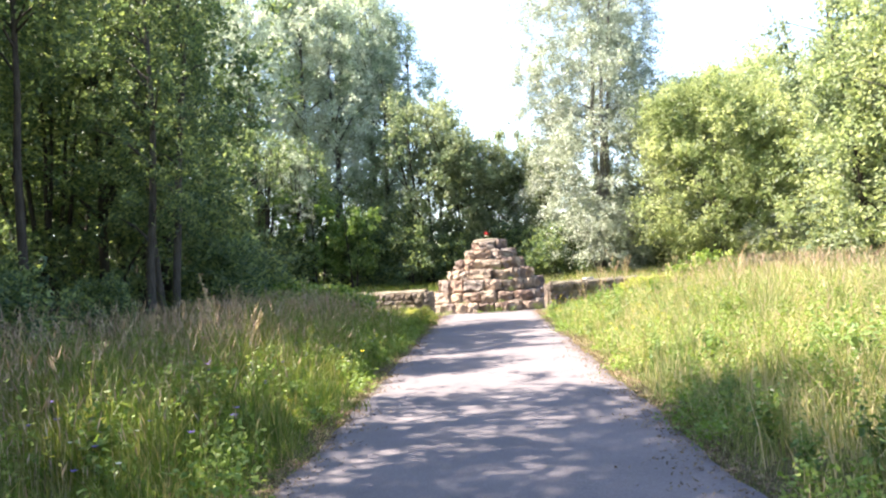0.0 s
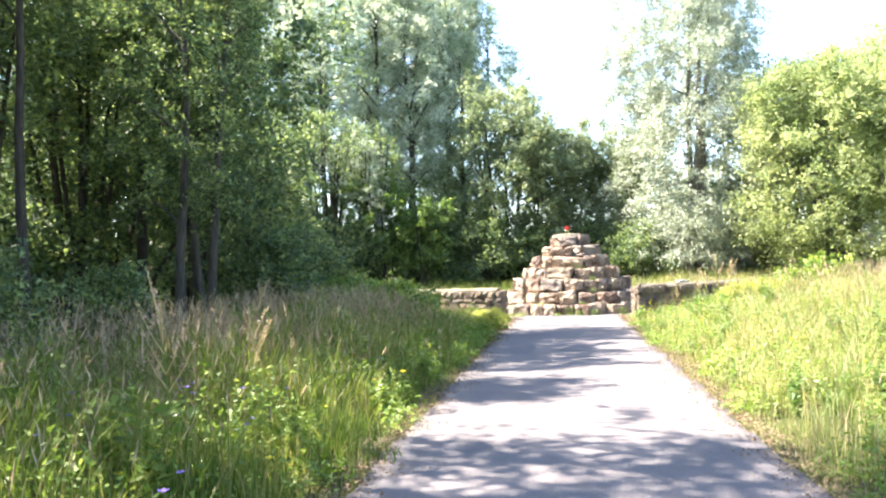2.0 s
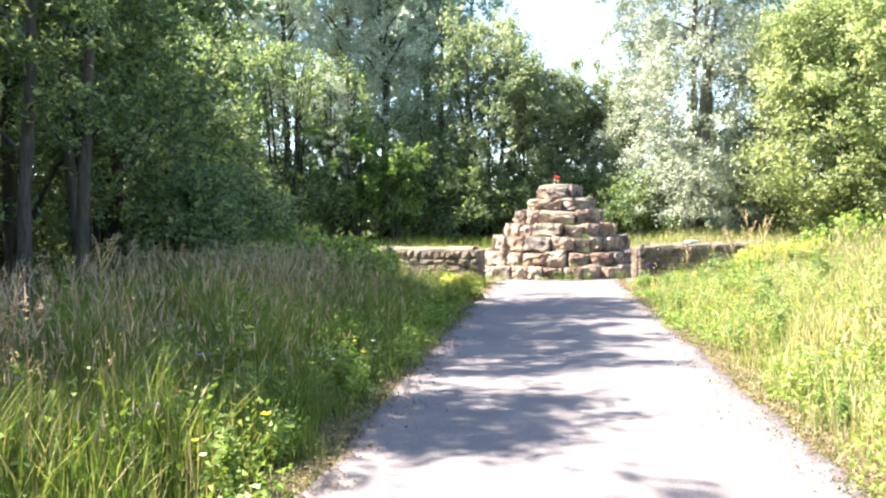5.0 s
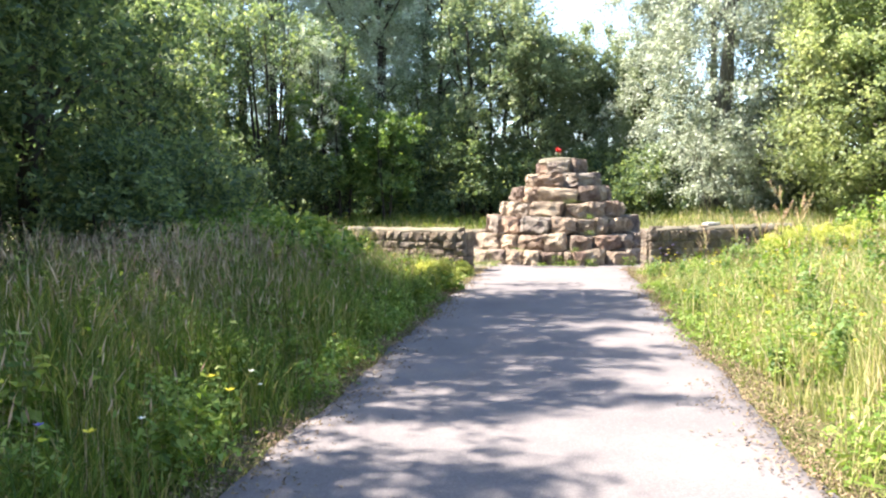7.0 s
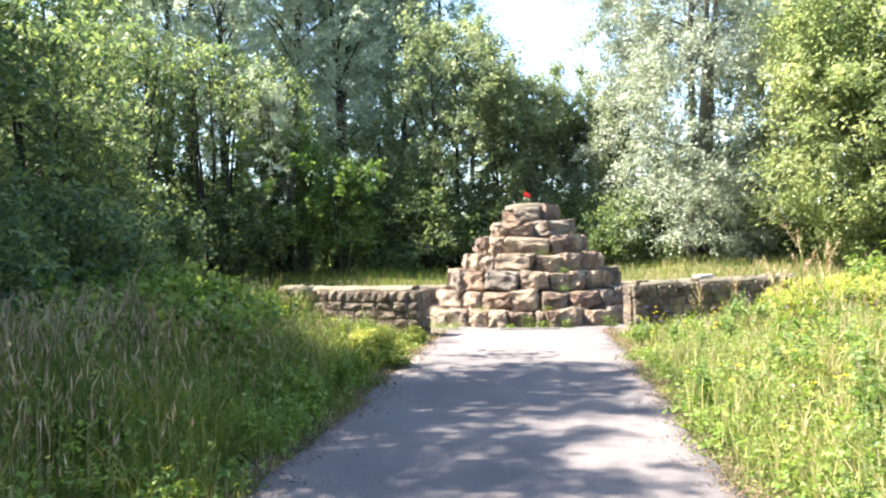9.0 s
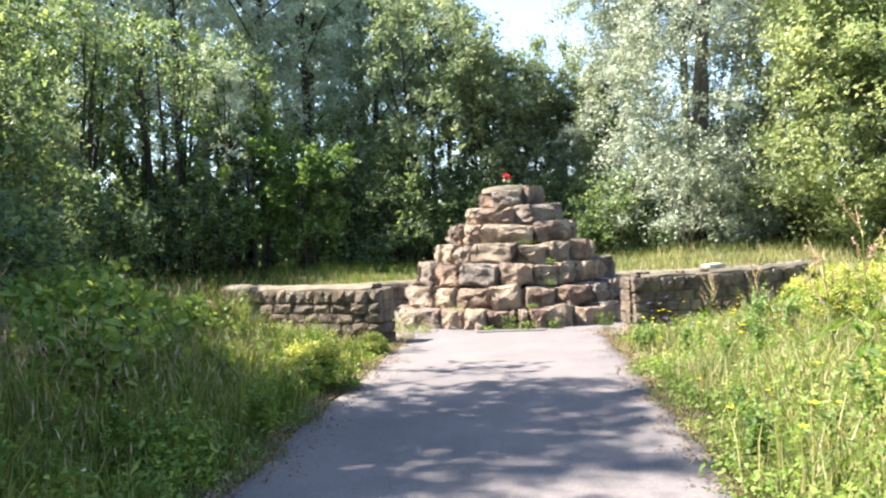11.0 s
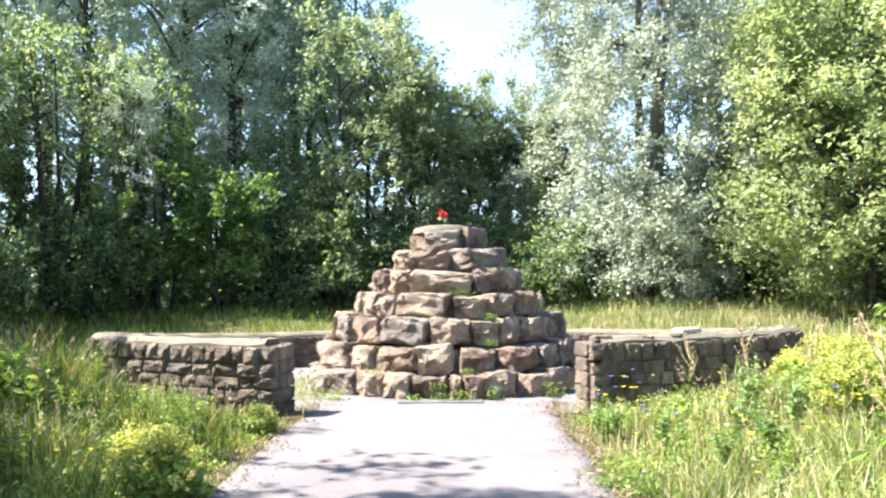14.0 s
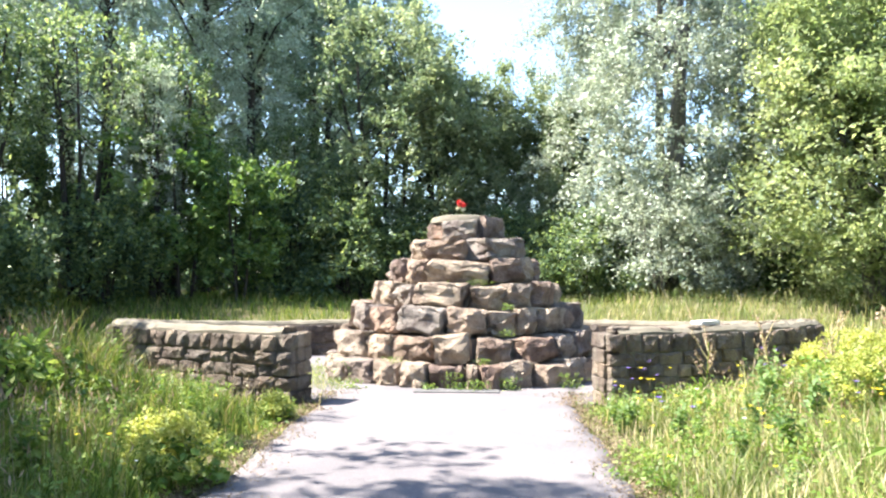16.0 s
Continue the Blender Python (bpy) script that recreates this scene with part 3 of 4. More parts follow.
# ---- trees ----
TREES = {
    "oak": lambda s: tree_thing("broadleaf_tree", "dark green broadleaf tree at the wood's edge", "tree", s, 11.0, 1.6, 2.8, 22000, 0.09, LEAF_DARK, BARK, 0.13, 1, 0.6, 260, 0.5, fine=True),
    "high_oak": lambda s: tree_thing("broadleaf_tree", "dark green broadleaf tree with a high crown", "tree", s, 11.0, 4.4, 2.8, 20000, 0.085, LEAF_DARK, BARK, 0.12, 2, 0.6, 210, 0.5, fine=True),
    "alder": lambda s: tree_thing("alder_tree", "slim dark-stemmed alder with a high thin crown", "tree", s, 14.0, 3.6, 2.1, 24000, 0.075, LEAF_GREY, BARK, 0.16, 1, 0.6, 300, 0.4, fine=True),
    "willow": lambda s: tree_thing("silver_willow", "tall silver-leaved willow in full sun", "tree", s, 14.5, 1.0, 3.5, 150000, 0.066, LEAF_SILVER, BARK_GREY, 0.26, 3, 0.45, 620, 0.55, fine=True, droop=0.4),
    "sallow": lambda s: tree_thing("sallow_bush", "rounded bright green sallow in full leaf", "tree", s, 7.0, 0.4, 2.9, 40000, 0.075, LEAF_LIGHT, BARK_GREY, 0.18, 5, 0.5, 400, 0.55, fine=True),
    "sallow_near": lambda s: tree_thing("sallow_bush", "rounded olive-green sallow with fine leaves", "tree", s, 7.4, 0.3, 3.0, 85000, 0.062, LEAF_LIGHT, BARK_GREY, 0.18, 5, 0.45, 480, 0.5, fine=True),
    "ash": lambda s: tree_thing("ash_tree", "tall bare-stemmed tree with a high dark crown", "tree", s, 12.2, 7.2, 2.1, 11000, 0.09, LEAF_DARK, BARK, 0.11, 1, 0.6, 200, 0.5, fine=True),
    "thorn": lambda s: tree_thing("hawthorn_tree", "tangled hawthorn with deep shade put into its dark leaf colour", "tree", s, 6.0, 0.2, 2.0, 19000, 0.075, LEAF_DARK, BARK, 0.14, 4, 0.35, 220, 0.42, fine=True),
    "near_alder": lambda s: tree_thing("alder_tree", "slim dark-stemmed alder with a dark green crown", "tree", s, 14.0, 3.6, 1.7, 15000, 0.075, LEAF_DARK, BARK_MID, 0.13, 1, 0.6, 180, 0.4, fine=True),
    "hazel": lambda s: tree_thing("hazel_tree", "many-stemmed mid-green tree with leaves to the ground", "tree", s, 8.0, 0.3, 2.2, 28000, 0.08, LEAF_MID, BARK, 0.16, 4, 0.4, 260, 0.42, fine=True),
    "shrub": lambda s: tree_thing("shrub", "dense dark undergrowth shrub", "shrub", s, 2.8, 0.1, 1.5, 9500, 0.085, LEAF_DARK, BARK, 0.06, 6, 0.45, 120, 0.5, fine=True),
    "silver_shrub": lambda s: tree_thing("silver_shrub", "low silver-grey willow scrub", "shrub", s, 3.0, 0.1, 1.7, 20000, 0.055, LEAF_SILVER, BARK_GREY, 0.07, 6, 0.45, 90, 0.5, fine=True),
    "poplar": lambda s: tree_thing("grey_poplar", "tall thin-crowned silver-grey tree with a dark stem", "tree", s, 16.0, 4.2, 2.3, 25000, 0.072, LEAF_POPLAR, BARK, 0.2, 1, 0.55, 330, 0.42, fine=True, droop=0.5),
    "bramble": lambda s: tree_thing("bramble", "low leafy bramble at the meadow's edge", "shrub", s, 0.95, 0.05, 0.75, 1500, 0.07, LEAF_WILD, BARK, 0.02, 5, 0.45, 44, 0.3, droop=0.4),
    "thicket": lambda s: tree_thing("alder_thicket", "clump of thin bare dark stems under sparse leaves", "tree", s, 8.0, 4.0, 1.8, 4600, 0.085, LEAF_DARK, BARK, 0.17, 8, 0.5, 150, 0.42, fine=True),
    "lime_shrub": lambda s: tree_thing("young_tree", "sunlit yellow-green young tree", "tree", s, 4.5, 0.6, 1.3, 5500, 0.1, LEAF_LIME, BARK, 0.06, 3, 0.6, 70, 0.36, fine=True),
}
# kind, x, y, size, turn
STAND = [
    ("willow", 6.0, 39.0, 1.08, 20), ("poplar", -9.5, 43.0, 1.1, 80), ("poplar", -13.6, 41.5, 1.1, 200), ("poplar", -11.6, 40.0, 0.9, 20), ("poplar", -6.0, 45.0, 1.05, 310), ("poplar", -16.8, 40.0, 1.1, 100),
    ("alder", -10.2, 46.0, 1.35, 0), ("alder", -6.6, 48.0, 1.4, 70), ("alder", -8.3, 44.5, 1.3, 140), ("alder", -12.3, 44.0, 1.4, 220),
    ("alder", -18.0, 43.0, 1.3, 100), ("alder", -4.4, 46.5, 1.2, 200), ("alder", -14.6, 41.5, 1.15, 30), ("alder", -5.2, 44.0, 0.95, 290), ("poplar", -7.6, 42.6, 0.95, 150),
    ("near_alder", -6.45, 14.7, 0.66, 60), ("near_alder", -6.4, 15.9, 0.67, 160), ("near_alder", -7.3, 17.3, 0.72, 20), ("near_alder", -8.2, 19.0, 0.82, 250), ("ash", -7.1, 12.0, 0.72, 70),
    ("thicket", -10.6, 36.6, 1.0, 0), ("thicket", -12.6, 34.8, 1.05, 90), ("thicket", -14.6, 33.0, 1.0, 200), ("thicket", -8.6, 37.6, 0.9, 300), ("thicket", -9.6, 13.6, 0.9, 40), ("thicket", -9.8, 21.6, 0.95, 130), ("thicket", -10.2, 17.6, 1.0, 260), 
    ("hazel", -2.6, 40.8, 1.2, 40), ("hazel", -0.9, 42.0, 1.0, 90), ("hazel", 0.4, 43.0, 1.0, 130), ("thorn", -5.5, 42.0, 0.95, 210), ("hazel", 2.2, 44.0, 1.0, 300),
    ("thorn", -9.0, 38.4, 0.7, 10), ("thorn", -13.0, 37.2, 0.72, 80), ("thorn", -7.0, 39.5, 0.75, 150), ("thorn", -11.2, 38.9, 0.75, 210), ("thorn", -15.2, 35.0, 1.1, 300), ("thorn", -4.2, 40.0, 0.7, 330), ("hazel", 12.5, 25.0, 1.1, 150), 
    ("sallow_near", 10.4, 35.5, 1.15, 30), ("sallow_near", 14.4, 32.0, 1.08, 120), ("sallow", 11.5, 36.5, 1.2, 200), ("sallow", 13.5, 22.0, 1.2, 260), ("sallow", 14.2, 17.0, 1.1, 330),
    ("sallow", 16.0, 38.0, 1.3, 80), ("hazel", 10.0, 40.0, 1.25, 0), ("hazel", 15.5, 24.0, 1.4, 60),
    # trees at y 0-9 are out of view, added to shade path and verge
    ("ash", -7.0, 7.4, 1.0, 0), ("hazel", -8.9, 8.2, 0.85, 70), ("oak", -8.9, 17.7, 0.93, 130), ("oak", -8.3, 20.1, 1.06, 190), ("oak", -16.0, 27.5, 1.0, 250), ("high_oak", -10.9, 12.9, 0.95, 20),
    ("oak", -14.6, 31.0, 0.75, 310), ("ash", -7.0, 4.6, 1.0, 40), ("hazel", -8.3, 4.6, 0.95, 10), ("oak", -8.0, 0.5, 1.05, 100), ("oak", -12.5, 10.0, 1.1, 170), ("oak", -13.5, 17.0, 1.15, 220),
    ("oak", -13.4, 23.4, 0.95, 280), ("oak", -17.0, 30.0, 1.2, 340), ("oak", -12.5, 4.5, 1.2, 20), ("oak", -17.0, 37.0, 1.15, 90), ("oak", -19.5, 24.0, 1.3, 75),
    ("thorn", -9.3, 25.6, 0.95, 50), ("hazel", -11.5, 30.0, 0.75, 140),
    ("lime_shrub", -6.2, 36.8, 0.85, 0), ("lime_shrub", -8.0, 37.2, 1.15, 120), ("thorn", -11.2, 20.4, 1.0, 200), ("bramble", -3.5, 19.8, 1.05, 30), ("bramble", -4.0, 20.8, 1.15, 160), ("bramble", -4.9, 18.4, 1.0, 280), ("bramble", -6.0, 20.6, 1.2, 90), ("bramble", -6.6, 24.6, 1.3, 10), ("bramble", -4.7, 21.2, 1.1, 0), ("bramble", -5.4, 22.4, 1.2, 120), ("bramble", -4.2, 23.0, 0.9, 240), ("bramble", -5.2, 19.6, 1.0, 60), ("bramble", 6.6, 25.3, 1.0, 200), ("bramble", 7.6, 26.6, 1.2, 300), ("shrub", -11.5, 24.5, 1.0, 10), ("shrub", -10.5, 15.0, 1.0, 80), ("shrub", -13.5, 20.0, 1.2, 150), ("shrub", -11.0, 6.5, 1.0, 200),
    ("shrub", -3.4, 39.2, 1.0, 0), ("shrub", -1.2, 40.0, 1.0, 70), ("shrub", 1.4, 40.4, 1.0, 150), ("shrub", -5.6, 39.4, 1.05, 210), ("shrub", -9.5, 36.0, 1.0, 290),
    ("shrub", -10.8, 31.8, 1.0, 30), ("shrub", -9.8, 28.0, 0.95, 110), ("shrub", -7.2, 23.0, 0.9, 170), ("shrub", -6.8, 19.8, 0.8, 260), ("shrub", -6.6, 13.0, 0.5, 330),
    ("shrub", -6.4, 10.0, 0.55, 50), ("shrub", -6.2, 7.0, 0.6, 140), ("shrub", 3.4, 38.0, 0.9, 200), ("hazel", 3.9, 43.0, 0.9, 60), ("hazel", 6.4, 42.5, 0.55, 170), ("hazel", 2.6, 40.8, 0.45, 280), ("hazel", 8.2, 40.0, 0.6, 30), ("shrub", 8.4, 38.0, 0.9, 280), ("shrub", 12.0, 36.0, 0.8, 15),
    ("silver_shrub", 5.5, 37.4, 1.0, 0), ("silver_shrub", 7.0, 37.6, 0.9, 110), ("poplar", -8.7, 37.0, 0.46, 220), ("silver_shrub", 12.2, 33.0, 0.8, 300),
    ("hazel", -3.0, -9.0, 1.0, 0), ("hazel", 4.0, -12.0, 1.1, 90), ("oak", -9.0, -5.0, 1.0, 200), ("sallow", 10.0, -6.0, 1.1, 10), ("oak", 0.0, -16.0, 1.1, 300),
]
KINDS = {}
for n, (kind, x, y, size, turn) in enumerate(STAND):
    variants = KINDS.setdefault(kind, [])
    m = pose(x, y, float(ground_z(np.array(x), np.array(y))) - 0.02, 0, 0, turn)
    if len(variants) < (3 if kind in ("oak", "hazel", "alder") else 2):
        ob = TREES[kind](1000 + n)
        variants.append(ob)
        ob.matrix_basis = m @ Matrix.Diagonal((size, size, size, 1))
    else:
        src = variants[n % len(variants)]
        ob = copy_thing(src, m)
        ob.scale = (size, size, size * (0.92 + 0.04 * (n % 5)))


# ---- grass ----
def blades(rng, x, y, height, width, material, name, label, bend=0.35):
    """Tapered bent grass blades, three triangles each."""
    n = len(x)
    a, d = rng.uniform(0, 6.28, n), rng.uniform(0, 6.28, n)
    b = np.abs(rng.normal(bend, 0.2, n)) * height
    z = ground_z(x, y) - 0.02
    side = np.stack([np.cos(a), np.sin(a), np.zeros(n)], 1) * (width / 2)[:, None]
    lean = np.stack([np.cos(d), np.sin(d), np.zeros(n)], 1)
    foot = np.stack([x, y, z], 1)
    mid = foot + lean * (b * 0.3)[:, None] + np.array([0, 0, 1.0]) * (height * 0.55)[:, None]
    tip = foot + lean * b[:, None] + np.array([0, 0, 1.0]) * (height * rng.uniform(0.85, 1.0, n))[:, None]
    v = np.stack([foot - side, foot + side, mid + side * 0.8, mid - side * 0.8, tip], 1).reshape(-1, 3)
    k = np.arange(n)[:, None] * 5
    f = np.concatenate([k + [0, 1, 2], k + [0, 2, 3], k + [3, 2, 4]], 1).reshape(-1, 3)
    return tagged(new(name, mesh_of(name, v, f, material)), label, "grass", kind="stuff")


def scatter(rng, n, x0, x1, y0, y1, keep):
    x, y = rng.uniform(x0, x1, n), rng.uniform(y0, y1, n)
    ok = rng.uniform(0, 1, n) < keep(x, y)
    return x[ok], y[ok]


def outside(x, y):
    """1 in the meadow, 0 on the path, the walls and the apron."""
    off = np.where(x < 0, edge(y, -1) - x, x - edge(y, 1))
    free = np.where(y < 26.5, off > 0.1 + 0.2 * smooth_noise(x, y, 8, 1.4), True)
    return free & (ring_off(x, y) > 0.04)


def near(x, y):
    d = np.where(x < 0, edge(y, -1) - x, x - edge(y, 1))
    return np.clip(d / 0.7, 0.0, 1)


rng = np.random.default_rng(3)


def deep(x, y, reach):
    """0 by the path, 1 where the meadow has grown up."""
    d = np.where(x < 0, edge(y, -1) - x, x - edge(y, 1))
    return np.clip((d - 0.7) / reach, 0.0, 1)


def cut_back(x, y):
    """Lower growth in front of the ring wall."""
    return 1 - 0.45 * np.clip((y - 18.5) / 4, 0, 1) * np.clip((np.where(x > 0, 6.4, 4.6) - np.abs(x)) / 1.0, 0, 1)


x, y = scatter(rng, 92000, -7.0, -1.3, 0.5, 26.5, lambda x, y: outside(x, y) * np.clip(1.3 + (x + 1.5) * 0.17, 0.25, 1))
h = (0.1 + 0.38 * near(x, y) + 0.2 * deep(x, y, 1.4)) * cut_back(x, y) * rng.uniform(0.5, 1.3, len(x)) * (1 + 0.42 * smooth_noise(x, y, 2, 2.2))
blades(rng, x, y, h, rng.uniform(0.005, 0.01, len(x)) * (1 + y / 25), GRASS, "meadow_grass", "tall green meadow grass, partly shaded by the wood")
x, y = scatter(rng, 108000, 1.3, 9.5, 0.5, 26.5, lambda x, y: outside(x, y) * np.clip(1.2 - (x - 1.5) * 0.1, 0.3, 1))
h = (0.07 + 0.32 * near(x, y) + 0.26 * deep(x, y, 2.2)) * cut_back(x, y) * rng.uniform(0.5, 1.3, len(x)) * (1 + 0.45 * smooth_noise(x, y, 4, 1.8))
blades(rng, x, y, h, rng.uniform(0.004, 0.009, len(x)) * (1 + y / 25), GRASS_SUN_TONE, "meadow_grass", "yellow-green meadow grass beside the path, sun brightness put into its colour")
x, y = scatter(rng, 30000, 1.5, 10.0, 1.0, 27.0, lambda x, y: outside(x, y) * near(x, y) * (0.4 + 0.6 * (smooth_noise(x, y, 7, 3.0) > 0.0)))
blades(rng, x, y, (rng.uniform(0.2, 0.62, len(x)) + 0.3 * deep(x, y, 2.2)) * cut_back(x, y), rng.uniform(0.005, 0.009, len(x)) * (1 + y / 30), GRASS_DRY, "dry_grass", "straw-coloured dry grass in the sunny meadow", 0.25)
x, y = scatter(rng, 38000, -14, 15, 24.5, 42, lambda x, y: outside(x, y) * 1.0)
tall, broad = rng.uniform(0.12, 0.42, len(x)), rng.uniform(0.012, 0.026, len(x))
# the wood's shade behind the wall is given by the darker grass colour
shade_side = (y > 31) & (x < 2.0 + 1.5 * smooth_noise(x, y, 17, 4.0))
for ok, stuff, label in ((~shade_side, GRASS_SUN_TONE, "rough grass round the ring wall"), (shade_side, GRASS, "rough grass at the wood's foot, its shade put into the darker green")):
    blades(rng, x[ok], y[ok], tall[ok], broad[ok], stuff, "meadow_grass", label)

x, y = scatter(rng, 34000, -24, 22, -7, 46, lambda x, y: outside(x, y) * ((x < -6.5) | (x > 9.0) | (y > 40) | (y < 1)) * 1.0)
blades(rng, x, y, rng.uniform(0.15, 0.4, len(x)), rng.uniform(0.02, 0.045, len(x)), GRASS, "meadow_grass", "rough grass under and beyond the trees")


def seed_heads(rng, x, y, height, name, label, fluffy=False):
    """Thin stalks with a drooping feathery head."""
    n = len(x)
    z = ground_z(x, y)
    d = rng.uniform(0, 6.28, n)
    lean = np.stack([np.cos(d), np.sin(d), np.zeros(n)], 1) * (height * rng.uniform(0.02, 0.16, n))[:, None]
    foot = np.stack([x, y, z], 1)
    neck = foot + lean * 0.7 + np.array([0, 0, 1.0]) * (height * rng.uniform(0.8, 0.9, n))[:, None]
    tip = foot + lean * 1.35 + np.array([0, 0, 1.0]) * height[:, None]
    a = rng.uniform(0, 6.28, n)
    s = np.stack([np.cos(a), np.sin(a), np.zeros(n)], 1)
    t = np.stack([-np.sin(a), np.cos(a), np.zeros(n)], 1)
    w = (0.0014 * (1 + y / 20))[:, None]
    hw = (rng.uniform(0.0016, 0.005, n) * (1 + y / 50))[:, None]
    mid = (neck * 0.6 + tip * 0.4)
    v = np.stack([foot - s * w, foot + s * w, neck, mid + s * hw, mid - s * hw * 0.5 + t * hw, mid - s * hw * 0.5 - t * hw, tip], 1).reshape(-1, 3)
    k = np.arange(n)[:, None] * 7
    f = np.concatenate([k + q for q in ([0, 1, 2], [2, 3, 4], [2, 4, 5], [2, 5, 3], [6, 4, 3], [6, 5, 4], [6, 3, 5])], 1).reshape(-1, 3)
    if fluffy:   # loose spikelets round the upper stalk
        m = 13
        q = np.repeat(np.arange(n), m)
        u = rng.uniform(-0.35, 1.0, (n * m, 1))
        at = neck[q] + (tip - neck)[q] * u + rng.normal(0, 1, (n * m, 3)) * 0.017 * (1.15 - np.abs(u - 0.2)) * np.array([1, 1, 0.6])
        sv, sf = leaves(rng, at, 0.0085, 0.0, 2.4, fine=True)
        f = np.concatenate([f, sf + len(v)])
        v = np.concatenate([v, sv])
    return tagged(new(name, mesh_of(name, v, f, SEED)), label, "grass", kind="stuff")


x, y = scatter(rng, 10500, -6.5, -1.7, 1.0, 25, lambda x, y: outside(x, y) * near(x, y) * np.clip(0.25 + (-1.6 - x) * 0.4, 0, 1) * (0.4 + 0.6 * (smooth_noise(x, y, 12, 4.0) > -0.3)))
seed_heads(rng, x, y, (rng.uniform(0.5, 0.85, len(x)) + 0.22 * deep(x, y, 1.4)) * cut_back(x, y), "grass_seed_heads", "pinkish-brown seed heads over the shaded grass")
x, y = scatter(rng, 3600, -5.6, -2.3, 2.5, 21, lambda x, y: outside(x, y) * (smooth_noise(x, y, 14, 1.6) > 0.05) * np.clip((-2.0 - x) * 0.6, 0, 1))
seed_heads(rng, x, y, rng.uniform(0.8, 1.22, len(x)) * cut_back(x, y), "grass_seed_heads", "tall pale pinkish grass plumes in loose drifts", True)
x, y = scatter(rng, 5000, 1.9, 10.0, 1.5, 26, lambda x, y: outside(x, y) * near(x, y) * np.clip((x - 1.6) * 0.3, 0, 1))
seed_heads(rng, x, y, (rng.uniform(0.45, 0.85, len(x)) + 0.32 * deep(x, y, 2.2)) * cut_back(x, y), "grass_seed_heads", "pale seed heads over the sunny grass")


# ---- weeds and flowers of the meadow ----
def leafy(rng, x, y, height, per, size, material, name, label, category="plants"):
    """Leafy weeds: small leaves up and round many short stalks."""
    n = len(x)
    k = np.repeat(np.arange(n), per)
    up = rng.uniform(0.15, 1.0, n * per)
    spread = 0.09 * (1.2 - up * 0.6)
    at = np.stack([x[k] + rng.normal(0, 1, n * per) * spread, y[k] + rng.normal(0, 1, n * per) * spread, ground_z(x, y)[k] + up * height[k]], 1)
    return tagged(new(name, mesh_of(name, *leaves(rng, at, size, 0.5, fine=True), material)), label, category, kind="stuff")


rng = np.random.default_rng(21)
WEED = leaf_material("weed_leaf", [(0.0, (0.1, 0.18, 0.03)), (0.5, (0.19, 0.29, 0.055)), (1.0, (0.32, 0.4, 0.11))], 0.45, 0.5, 1.2)
x, y = scatter(rng, 6400, -5.5, -1.5, 1.2, 25.5, lambda x, y: outside(x, y) * (smooth_noise(x, y, 31, 1.6) > 0.0) * 1.0)
leafy(rng, x, y, rng.uniform(0.15, 0.6, len(x)) * (0.5 + 0.5 * near(x, y) + 0.35 * deep(x, y, 1.4)) * cut_back(x, y), 20, 0.03, WEED, "meadow_weeds", "leafy green weeds among the shaded grass")
x, y = scatter(rng, 9000, 1.5, 7.5, 1.2, 25.5, lambda x, y: outside(x, y) * (smooth_noise(x, y, 33, 2.5) > -0.3) * 1.0)
leafy(rng, x, y, rng.uniform(0.15, 0.55, len(x)) * (0.5 + 0.5 * near(x, y) + 0.5 * deep(x, y, 2.2)) * cut_back(x, y), 22, 0.026, WEED, "meadow_weeds", "leafy light green weeds in the sunny grass")


def blossoms(rng, x, y, height, size, petals, material, name, label):
    """Small open flowers, five petals each, above the grass, on thin stalks."""
    n = len(x)
    z = ground_z(x, y) + height
    k = np.repeat(np.arange(n), petals)
    a = np.tile(np.arange(petals) * 2 * math.pi / petals, n) + rng.uniform(0, 6, n)[k]
    c = np.stack([x, y, z], 1)[k]
    out = np.stack([np.cos(a), np.sin(a), np.full(n * petals, 0.45)], 1)
    side = np.stack([-np.sin(a), np.cos(a), np.zeros(n * petals)], 1)
    s = (size * rng.uniform(0.7, 1.3, n))[k][:, None]
    v = np.stack([c, c + out * s * 0.6 + side * s * 0.35, c + out * s, c + out * s * 0.6 - side * s * 0.35], 1).reshape(-1, 3)
    q = np.arange(n * petals)[:, None] * 4
    f = np.concatenate([q + [0, 1, 2], q + [0, 2, 3]], 1).reshape(-1, 3)
    w = 0.003
    foot = np.stack([x, y, z - height], 1)
    head = np.stack([x, y, z], 1)
    sv = np.stack([foot - [w, 0, 0], foot + [w, 0, 0], head + [0, w, 0]], 1).reshape(-1, 3)
    sf = np.arange(n * 3).reshape(-1, 3) + len(v)
    index = np.concatenate([np.zeros(len(f)), np.ones(n)])
    return tagged(new(name, mesh_of(name, np.concatenate([v, sv]), np.concatenate([f, sf]), material, GRASS, index=index)), label, "flowers", kind="stuff")


x, y = scatter(rng, 620, 1.7, 6.5, 12, 25.5, lambda x, y: outside(x, y) * (0.3 + 0.7 * (smooth_noise(x, y, 41, 2.0) > 0.2)))
blossoms(rng, x, y, rng.uniform(0.3, 0.5, len(x)), 0.03, 5, YELLOW, "yellow_flowers", "small yellow flowers scattered in the meadow")
x, y = scatter(rng, 70, -5, -1.6, 2, 25, outside)
blossoms(rng, x, y, rng.uniform(0.3, 0.5, len(x)), 0.028, 5, YELLOW, "yellow_flowers", "few small yellow flowers in shaded grass")
x, y = scatter(rng, 34, -3.6, -2.0, 4, 12, outside)
blossoms(rng, x, y, rng.uniform(0.4, 0.55, len(x)), 0.03, 6, PURPLE, "purple_flowers", "few violet-blue flowers in the verge grass")
